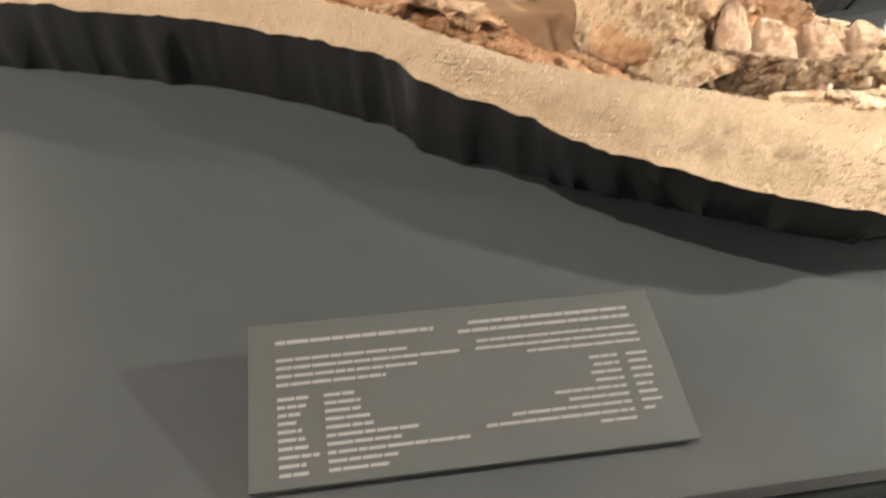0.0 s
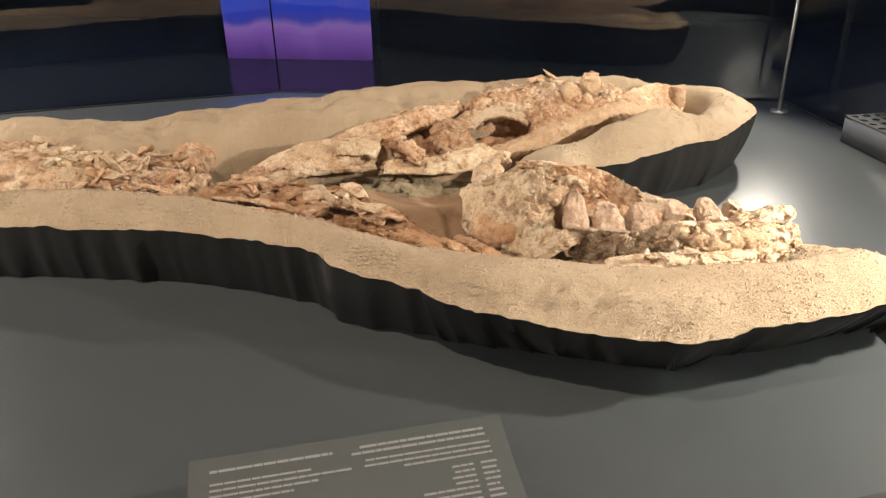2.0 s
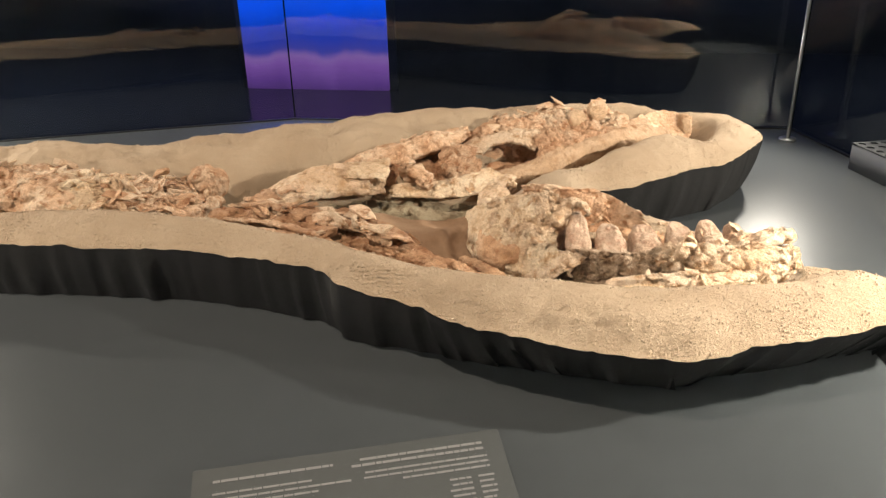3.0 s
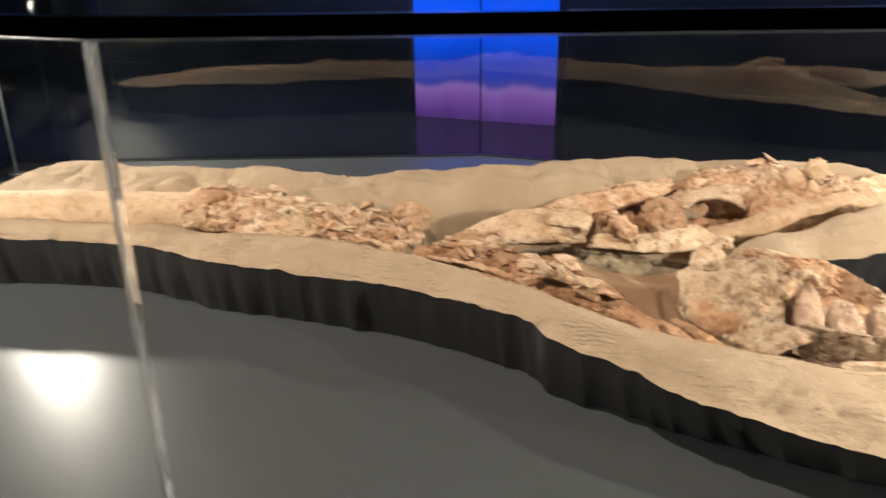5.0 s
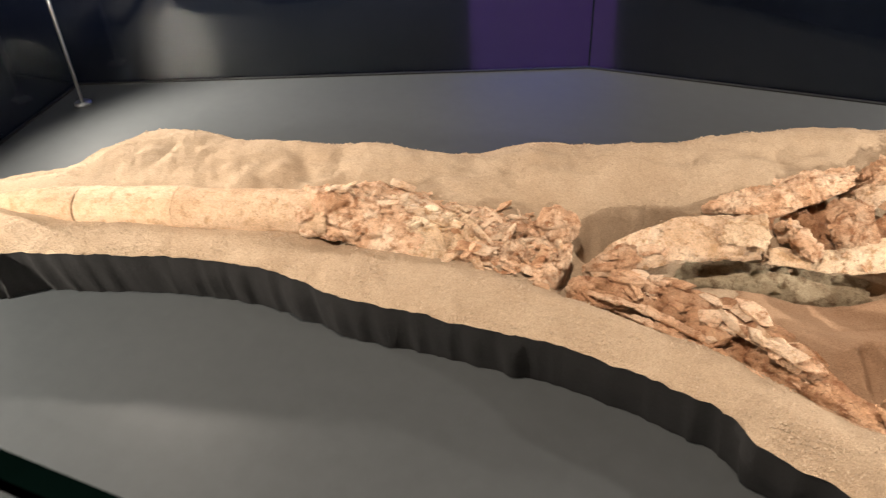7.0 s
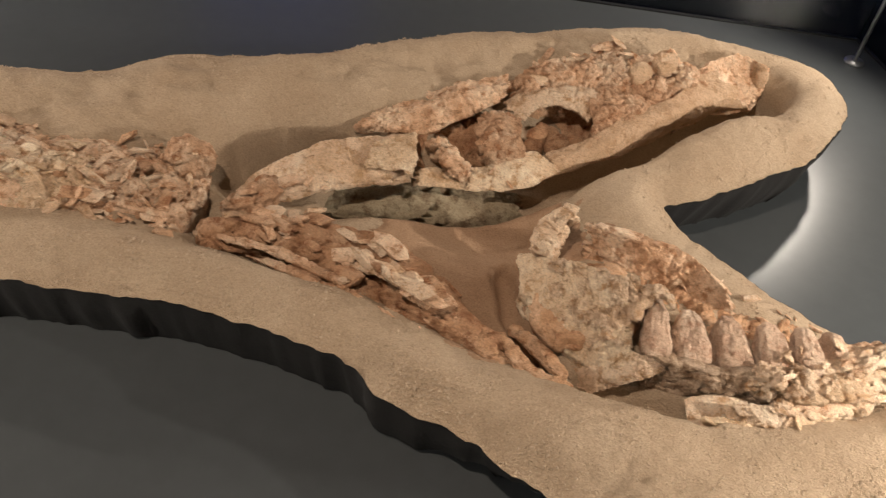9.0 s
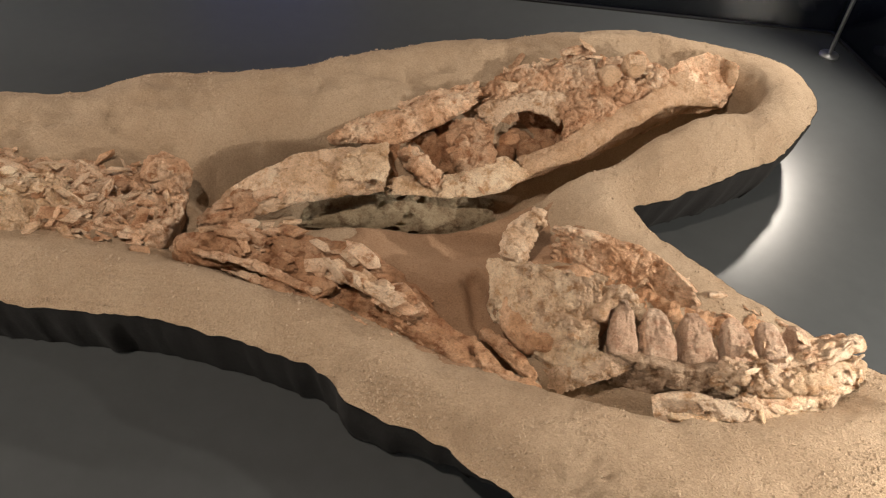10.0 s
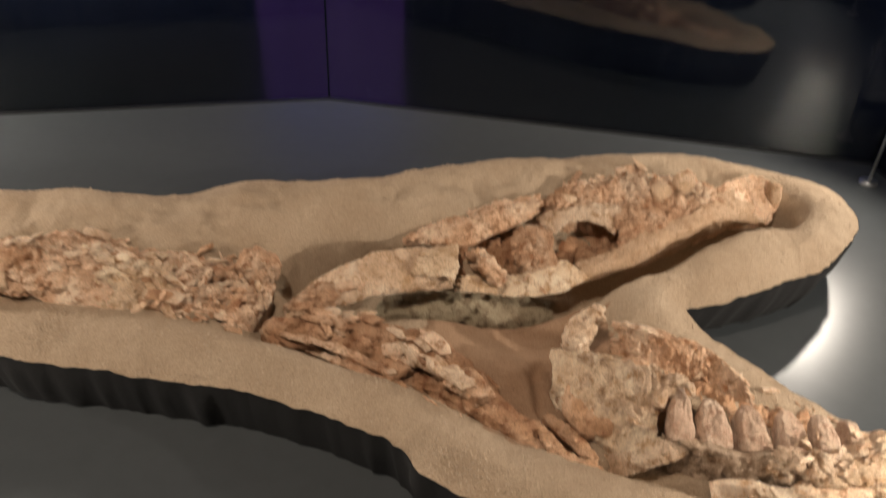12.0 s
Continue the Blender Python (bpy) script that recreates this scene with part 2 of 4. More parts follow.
HEX = [A, Vector((1.28, 0.602)), Vector((0.84, 1.915)), Vector((-0.625, 1.89)), Vector((-1.96, 1.325)), Vector((-1.68, 0.0))]
CENTRE = sum(HEX, Vector((0, 0))) / 6


def grown(points, d):
    """The outline of points moved outwards by d."""
    out = []
    n = len(points)
    for i in range(n):
        p, a, b = points[i], points[i - 1], points[(i + 1) % n]
        e1, e2 = (p - a).normalized(), (b - p).normalized()
        n1, n2 = Vector((e1.y, -e1.x)), Vector((e2.y, -e2.x))
        out.append(p + (n1 + n2) * (d / (1 + n1.dot(n2))))
    return out


plinth = tagged(empty("plinth", (CENTRE.x, CENTRE.y, FLOOR_Z)), "wide grey satin-painted display plinth with angled sides", "plinth")
back = Matrix.Translation((-CENTRE.x, -CENTRE.y, -FLOOR_Z))


def plinth_part(name, points, z0, z1, material, label=""):
    bm = prism([(p.x, p.y) for p in points], z0, z1)
    bmesh.ops.transform(bm, matrix=back, verts=bm.verts[:])
    return part(name, bm, material, plinth, label, smooth=False)


plinth_part("top", grown(HEX, -0.012), -0.05, 0.0, PLINTH, "smooth grey display deck")
plinth_part("body", grown(HEX, 0.03), FLOOR_Z + 0.08, -0.052, PLINTH)
plinth_part("toe_kick", grown(HEX, -0.05), FLOOR_Z, FLOOR_Z + 0.078, CHANNEL, "recessed black plinth base")

GLASS_TOP, THICK = 0.588, 0.012
barrier = tagged(empty("glass_barrier", (CENTRE.x, CENTRE.y, 0)), "open-topped low barrier of clear frameless glass panes", "glass barrier")
OUT = grown(HEX, THICK / 2)
INN = grown(HEX, -THICK / 2)
for i in range(6):
    j = (i + 1) % 6
    d = (HEX[j] - HEX[i]).normalized() * 0.0022
    quad = [OUT[i] + d, OUT[j] - d, INN[j] - d, INN[i] + d]
    local = [(p.x - CENTRE.x, p.y - CENTRE.y) for p in quad]
    pane = part("pane", prism(local, -0.02, GLASS_TOP - 0.0144), GLASS, barrier, smooth=False)
    pane.visible_shadow = False
    quad = [grown(HEX, THICK / 2 + 0.001)[i], grown(HEX, THICK / 2 + 0.001)[j], grown(HEX, -THICK / 2 - 0.001)[j], grown(HEX, -THICK / 2 - 0.001)[i]]
    rim_ = [(p.x - CENTRE.x, p.y - CENTRE.y) for p in quad]
    part("top_edge", prism(rim_, GLASS_TOP - 0.0125, GLASS_TOP), EDGE, pane, "dark green polished glass edge", smooth=False)
    # Pale strip put in place of the glint along the bevel.
    part("edge_glint", prism(rim_, GLASS_TOP - 0.0142, GLASS_TOP - 0.0127), SEAM_GLINT, pane, "thin pale strip for the light caught under the glass edge", smooth=False)
    e = HEX[i]
    b_ = (HEX[i] - HEX[i - 1]).normalized() * 0.0022
    ring = [OUT[i] + d, INN[i] + d, INN[i], INN[i] - b_, OUT[i] - b_, OUT[i]]
    # Front joint pale; the other five coloured dark so lamplight leaves no bright line.
    part("corner_joint", prism([(p.x - CENTRE.x, p.y - CENTRE.y) for p in ring], -0.02, GLASS_TOP - 0.0144), SEAM_GLINT if i == 0 else EDGE, barrier, "sealant joint, pale at the front corner, toned dark elsewhere", smooth=False)
    o2, i2 = grown(HEX, -THICK / 2 - 0.001), grown(HEX, -THICK / 2 - 0.010)
    quad = [o2[i], o2[j], i2[j], i2[i]]
    part("base_channel", prism([(p.x - CENTRE.x, p.y - CENTRE.y) for p in quad], -0.001, 0.004), CHANNEL, barrier, "slim black base channel", smooth=False)

# ---------------------------------------------------------------- sand bed
NEAR_RIM = [(-1.605, 0.60), (-1.52, 0.53), (-1.40, 0.507), (-1.34, 0.522), (-1.318, 0.556), (-1.20, 0.593), (-1.05, 0.65), (-0.93, 0.676),
            (-0.80, 0.678), (-0.735, 0.664), (-0.60, 0.671), (-0.46, 0.677), (-0.37, 0.684), (-0.27, 0.671), (-0.16, 0.65), (-0.10, 0.627),
            (-0.072, 0.600), (0.05, 0.565), (0.08, 0.543), (0.19, 0.50), (0.30, 0.478), (0.387, 0.474), (0.441, 0.484), (0.475, 0.507), (0.60, 0.56), (0.69, 0.607)]
RIGHT_RIM = [(0.765, 0.66), (0.75, 0.70), (0.66, 0.755), (0.566, 0.82), (0.46, 0.88), (0.385, 0.945), (0.315, 1.01), (0.299, 1.04), (0.33, 1.058),
             (0.42, 1.108), (0.543, 1.203), (0.60, 1.28), (0.65, 1.395), (0.61, 1.505), (0.52, 1.54)]
FAR_RIM = [(0.376, 1.548), (0.20, 1.512), (-0.01, 1.427), (-0.16, 1.357), (-0.35, 1.248), (-0.56, 1.195), (-0.65, 1.12), (-0.81, 1.085), (-0.97, 1.045),
           (-1.13, 1.01), (-1.30, 0.985), (-1.39, 0.89), (-1.43, 0.82), (-1.535, 0.745), (-1.607, 0.665)]
RIM_LINE = curve_through(NEAR_RIM + RIGHT_RIM + FAR_RIM)
for k in range(len(RIM_LINE)):
    x, y = RIM_LINE[k]
    RIM_LINE[k] += 0.0040 * np.array((nz((x, y, 0), 38, 3), nz((x, y, 0), 38, 9))) + 0.0018 * np.array((nz((x, y, 0), 120, 4), nz((x, y, 0), 120, 8)))


def inside_distance(q):
    """For points q (n, 2): the distance to the rim, negative outside, and the nearest rim point."""
    a = RIM_LINE
    b = np.roll(a, -1, axis=0)
    ab = b - a
    dist = np.empty(len(q))
    near = np.empty((len(q), 2))
    for s in range(0, len(q), 4000):
        p = q[s:s + 4000, None, :]
        t = np.clip(((p - a) * ab).sum(2) / (ab * ab).sum(1), 0, 1)
        c = a + t[..., None] * ab
        d2 = ((p - c) ** 2).sum(2)
        k = d2.argmin(1)
        r = np.arange(len(k))
        odd = (((a[:, 1] > p[..., 1]) != (b[:, 1] > p[..., 1])) & (p[..., 0] < ab[:, 0] * (p[..., 1] - a[:, 1]) / (ab[:, 1] + 1e-12) + a[:, 0])).sum(1) % 2
        dist[s:s + 4000] = np.sqrt(d2[r, k]) * np.where(odd == 1, 1, -1)
        near[s:s + 4000] = c[r, k]
    return dist, near


def line_distance(q, pts):
    """Distance from points q (n, 2) to an open line."""
    best = np.full(len(q), 9.0)
    for a, b in zip(pts, pts[1:]):
        a, b = np.array(a), np.array(b)
        t = np.clip((q - a) @ (b - a) / ((b - a) @ (b - a)), 0, 1)
        best = np.minimum(best, np.linalg.norm(q - a - t[:, None] * (b - a), axis=1))
    return best


def bell(q, x, y, rx, ry, turn=0.0):
    c, s = math.cos(radians(turn)), math.sin(radians(turn))
    dx, dy = q[:, 0] - x, q[:, 1] - y
    return np.exp(-((dx * c + dy * s) / rx) ** 2 - ((dy * c - dx * s) / ry) ** 2)


def smooth(t):
    t = np.clip(t, 0, 1)
    return t * t * (3 - 2 * t)


TUSK_LINE = [(-1.46, 0.675), (-1.28, 0.69), (-1.10, 0.745), (-0.82, 0.835)]
RUBBLE_LINE = [(-0.80, 0.84), (-0.62, 0.875), (-0.42, 0.89)]
NEAR_LINE = [(-0.36, 0.85), (-0.12, 0.80), (0.05, 0.735), (0.17, 0.72), (0.40, 0.73), (0.55, 0.745)]
FAR_LINE = [(-0.30, 0.92), (-0.12, 1.01), (0.05, 1.12), (0.22, 1.25), (0.46, 1.39)]


_r = random.Random(8)
DENTS = [(0.26 + _r.gauss(0, 0.035), 0.535 + _r.gauss(0, 0.02), _r.uniform(0.006, 0.013), _r.uniform(0.003, 0.007)) for _ in range(12)]
DENTS += [(_r.uniform(-1.4, 0.6), _r.uniform(0.55, 0.75), _r.uniform(0.008, 0.02), _r.uniform(0.001, 0.004)) for _ in range(26)]
DENTS += [(_r.uniform(-1.2, 0.3), _r.uniform(1.0, 1.3), _r.uniform(0.01, 0.03), _r.uniform(0.002, 0.005)) for _ in range(22)]


def sand_height(q, d):
    far = smooth((q[:, 1] - (0.86 + 0.30 * np.clip(q[:, 0] + 0.2, -0.4, 0.5))) / 0.15)
    left = smooth((-0.9 - q[:, 0]) / 0.4)
    h = 0.092 + 0.008 * smooth((0.1 - q[:, 0]) / 0.3) + 0.020 * smooth(d / 0.06) + 0.020 * far + 0.008 * left
    h += 0.022 * far * bell(q, -0.40, 1.16, 0.34, 0.10, 15) + 0.036 * bell(q, 0.0, 1.37, 0.34, 0.08, 28) + 0.022 * bell(q, 0.38, 1.50, 0.2, 0.07)
    h += 0.022 * bell(q, -1.25, 0.925, 0.12, 0.075, 10) + 0.020 * bell(q, -1.02, 0.965, 0.12, 0.06, 10) + 0.024 * bell(q, -0.82, 1.02, 0.14, 0.06)
    h += 0.034 * bell(q, 0.40, 1.225, 0.11, 0.045, 42) + 0.022 * bell(q, 0.57, 1.40, 0.08, 0.10)
    h += 0.022 * bell(q, 0.235, 1.015, 0.06, 0.05)
    h += 0.014 * bell(q, 0.62, 0.66, 0.10, 0.06) + 0.014 * bell(q, -0.45, 0.745, 0.25, 0.03) + 0.008 * bell(q, 0.20, 0.60, 0.2, 0.04, -20)
    h -= 0.050 * np.exp(-(line_distance(q, NEAR_LINE) / 0.060) ** 2)
    h -= 0.065 * np.exp(-(line_distance(q, FAR_LINE) / 0.080) ** 2)
    h -= 0.040 * np.exp(-(line_distance(q, RUBBLE_LINE) / 0.07) ** 2)
    h -= 0.012 * np.exp(-(line_distance(q, TUSK_LINE) / 0.055) ** 2)
    h -= 0.060 * bell(q, 0.03, 0.94, 0.14, 0.09, 20) + 0.075 * bell(q, -0.388, 0.962, 0.034, 0.028)
    h -= 0.066 * bell(q, -0.31, 1.045, 0.12, 0.048, 12)
    h -= 0.082 * np.exp(-(line_distance(q, [(-0.20, 0.965), (-0.05, 0.995), (0.125, 1.064), (0.24, 1.155), (0.35, 1.263), (0.45, 1.348), (0.50, 1.375)]) / 0.034) ** 4)
    h -= 0.045 * np.exp(-(line_distance(q, [(0.19, 0.688), (0.26, 0.676), (0.33, 0.664)]) / 0.020) ** 4)
    h -= 0.035 * np.exp(-(line_distance(q, [(0.065, 0.845), (0.080, 0.785), (0.135, 0.725)]) / 0.018) ** 4)
    h -= 0.045 * np.exp(-(line_distance(q, [(-0.37, 0.985), (-0.28, 1.045), (-0.18, 1.10)]) / 0.022) ** 2)
    h -= 0.018 * np.exp(-(line_distance(q, [(-0.52, 1.0), (-0.36, 1.0), (-0.22, 1.065)]) / 0.03) ** 2)
    h += 0.0055 * np.sin(q[:, 0] * 210 + q[:, 1] * 150 + 3 * np.sin(q[:, 1] * 60)) * bell(q, -0.32, 1.04, 0.10, 0.04, 12)
    for x, y, r, deep in DENTS:
        h -= deep * bell(q, x, y, r, r * 0.7, 30)
    return np.maximum(h, 0.012 + 0.1 * (h - 0.02).clip(-0.05, 0))


STEP = 0.0065
gx, gy = np.meshgrid(np.arange(-1.62, 0.82, STEP), np.arange(0.44, 1.60, STEP), indexing="ij")
GRID = np.stack([gx.ravel(), gy.ravel()], 1)
DIST, NEAREST = inside_distance(GRID)
SNAP = np.where((DIST < 0)[:, None], NEAREST, GRID)
HEIGHT = sand_height(SNAP, np.maximum(DIST, 0))
for k in np.where(DIST > -STEP * 1.5)[0]:
    x, y = SNAP[k]
    away = min(1.0, max(0.0, (y - 0.88 - 0.3 * max(-0.4, min(0.5, x + 0.2))) / 0.12)) * min(1.0, max(0.0, DIST[k] - 0.02) / 0.08)
    HEIGHT[k] += 0.015 * away * nz((x * 0.7, y, 0), 13, 2, 4) + 0.0045 * nz((x, y, 0), 9, 1, 3) + 0.0016 * nz((x, y, 0), 60, 5, 3)
NX, NY = gx.shape
INSIDE = (DIST > 0).reshape(NX, NY)

sand_bed = tagged(empty("sand_bed"), "low tan sand bed with black cloth skirt on a plinth", "sand bed")
cells = INSIDE[:-1, :-1] | INSIDE[1:, :-1] | INSIDE[:-1, 1:] | INSIDE[1:, 1:]
I, J = np.where(cells)
corner = np.stack([I * NY + J, (I + 1) * NY + J, (I + 1) * NY + J + 1, I * NY + J + 1], 1)
used = np.unique(corner)
renum = np.full(NX * NY, -1)
renum[used] = np.arange(len(used))
verts = np.column_stack([SNAP[used], HEIGHT[used]])
me = bpy.data.meshes.new("sand")
me.from_pydata(verts.tolist(), [], renum[corner].tolist())
for p in me.polygons:
    p.use_smooth = True
me.materials.append(SAND)
sand = new("sand", me)
sand.parent = sand_bed


def sand_z(x, y):
    i = min(max(int(round((x + 1.62) / STEP)), 0), NX - 1)
    j = min(max(int(round((y - 0.44) / STEP)), 0), NY - 1)
    return float(HEIGHT[i * NY + j])


bm = bmesh.new()
rows = []
M = len(RIM_LINE)
RIM_Z = sand_height(RIM_LINE, np.zeros(M))
for k in range(M):
    x, y = RIM_LINE[k]
    t = RIM_LINE[(k + 1) % M] - RIM_LINE[k - 1]
    nrm = np.array((t[1], -t[0])) / (np.linalg.norm(t) + 1e-9)
    col = []
    top = RIM_Z[k] + 0.0045 * nz((x, y, 0), 9, 1, 3) + 0.0016 * nz((x, y, 0), 60, 5, 3) - 0.0015 + (0.006 * max(0.0, nz((x, y, 0), 15, 31, 3) - 0.25) ** 0.5 if y < 0.70 and x < 0.30 else 0.0)
    fold = nz((x, y, 0), 26, 21, 2)
    lefty = float(smooth(np.array((-0.9 - x) / 0.3)))
    tuck = float(smooth(np.array((x + 0.05) / 0.3))) * (1.0 if y < 0.7 else 0.35)
    for s in range(9):
        u = s / 8
        push = 0.001 + 0.004 * math.sin(math.pi * u) + 0.008 * fold * math.sin(math.pi * u * 0.8) - u * (0.014 + 0.062 * tuck + 0.014 * lefty)
        col.append(bm.verts.new((x + nrm[0] * push, y + nrm[1] * push, top * (1 - u) + 0.001)))
    rows.append(col)
for k in range(M):
    a, b = rows[k], rows[(k + 1) % M]
    for s in range(8):
        bm.faces.new((a[s], a[s + 1], b[s + 1], b[s]))
part("skirt", bm, CLOTH, sand_bed, "black cloth side of the bed")


# ---------------------------------------------------------------- fossil bone shapes
def weathered(p, seed, rough, flake, freq=1.0, stretch=(1, 1, 1)):
    """How far a bone's surface stands out at p: soft swelling, broken plates and pits."""
    q = Vector((p[0] * stretch[0], p[1] * stretch[1], p[2] * stretch[2])) * freq + Vector((seed * 3.1, seed, seed * 0.7))
    out = 1.1 * rough * noise.fractal(q * 16, 0.75, 2.1, 5)
    flake *= 1.25
    if flake:
        for f, amount in ((11, 1.3), (26, 1.0), (64, 0.5), (150, 0.22)):
            w = q * f + noise.noise_vector(q * f * 0.7) * 0.35
            dist, pts = noise.voronoi(w)
            c = pts[0]
            lean = noise.noise_vector(c * 3.7)
            out += flake * amount * (0.7 * noise.noise(c * 7.3) + 1.5 * lean.dot(w - c) - 0.7 * max(0.0, 1 - (dist[1] - dist[0]) * 7))
    return out


def sweep(spine, seg=120, ring=44, seed=0, rough=0.006, flake=0.004, power=2.6, stretch=(1, 1, 1), dents=(), freq=1.0, blunt=False):
    """A closed bony bar. spine: rows of x, y, z, half width, half height, lean in degrees."""
    sp = np.array(spine, float)
    n = len(sp)
    u = np.linspace(0, n - 1, seg)
    i = np.clip(u.astype(int), 0, n - 2)
    f = (u - i)[:, None]
    p0, p1, p2, p3 = sp[np.maximum(i - 1, 0)], sp[i], sp[i + 1], sp[np.minimum(i + 2, n - 1)]
    c = 0.5 * (2 * p1 + (p2 - p0) * f + (2 * p0 - 5 * p1 + 4 * p2 - p3) * f ** 2 + (3 * p1 - p0 - 3 * p2 + p3) * f ** 3)
    bm = bmesh.new()
    cols = []
    for k in range(seg):
        t = c[min(k + 1, seg - 1), :3] - c[max(k - 1, 0), :3]
        t = Vector(t).normalized()
        side = Vector((t.y, -t.x, 0)).normalized()
        up = side.cross(t).normalized()
        side = (Matrix.Rotation(radians(c[k, 5]), 3, t) @ side)
        up = (Matrix.Rotation(radians(c[k, 5]), 3, t) @ up)
        if up.z < 0:
            up = -up
        e = min(1.0, math.sqrt(max(0.0, min(k, seg - 1 - k) / (seg * 0.035))) * 0.9 + 0.1)
        e = 1.0 if blunt else e
        row = []
        for r in range(ring):
            a = 2 * math.pi * r / ring
            ca, sa = math.cos(a), math.sin(a)
            sx = math.copysign(abs(ca) ** (2 / power), ca) * c[k, 3] * e
            sz = math.copysign(abs(sa) ** (2 / power), sa) * c[k, 4] * e
            p = Vector(c[k, :3]) + side * sx + up * sz
            nrm = (side * ca + up * sa)
            p = p + nrm * weathered(p, seed, rough, flake, freq, stretch)
            for dx, dy, rx, ry, turn, deep in dents:
                cc, ss = math.cos(radians(turn)), math.sin(radians(turn))
                ex, ey = p.x - dx, p.y - dy
                g = ((ex * cc + ey * ss) / rx) ** 2 + ((ey * cc - ex * ss) / ry) ** 2
                if g < 2.2 and sa > -0.1:
                    p.z -= deep * float(smooth(np.array((2.2 - g) / 1.7)))
            row.append(bm.verts.new(p))
        cols.append(row)
    for a, b in zip(cols, cols[1:]):
        for r in range(ring):
            bm.faces.new((a[r], a[(r + 1) % ring], b[(r + 1) % ring], b[r]))
    bm.faces.new(cols[0][::-1])
    bm.faces.new(cols[-1])
    bmesh.ops.recalc_face_normals(bm, faces=bm.faces[:])
    return bm


def lump(place, radii, turn=(0, 0, 0), level=5, seed=0, rough=0.008, flake=0.004, power=2.4, freq=1.0, hollow=None):
    """A weathered block of bone about an ellipsoid."""
    bm = bmesh.new()
    bmesh.ops.create_icosphere(bm, subdivisions=level, radius=1.0)
    m = pose(*place, *turn)
    for v in bm.verts:
        n = v.co.normalized()
        s = (abs(n.x) ** power + abs(n.y) ** power + abs(n.z) ** power) ** (-1 / power)
        p = m @ Vector((n.x * s * radii[0], n.y * s * radii[1], n.z * s * radii[2]))
        out = (m.to_3x3() @ n)
        p += out * weathered(p, seed, rough, flake, freq)
        if hollow:
            hx, hy, hr, deep = hollow
            g = ((p.x - hx) ** 2 + (p.y - hy) ** 2) / (hr * hr)
            if g < 2 and n.z > -0.2:
                p.z -= deep * float(smooth(np.array((2 - g) / 1.6)))
        v.co = p
    return bm


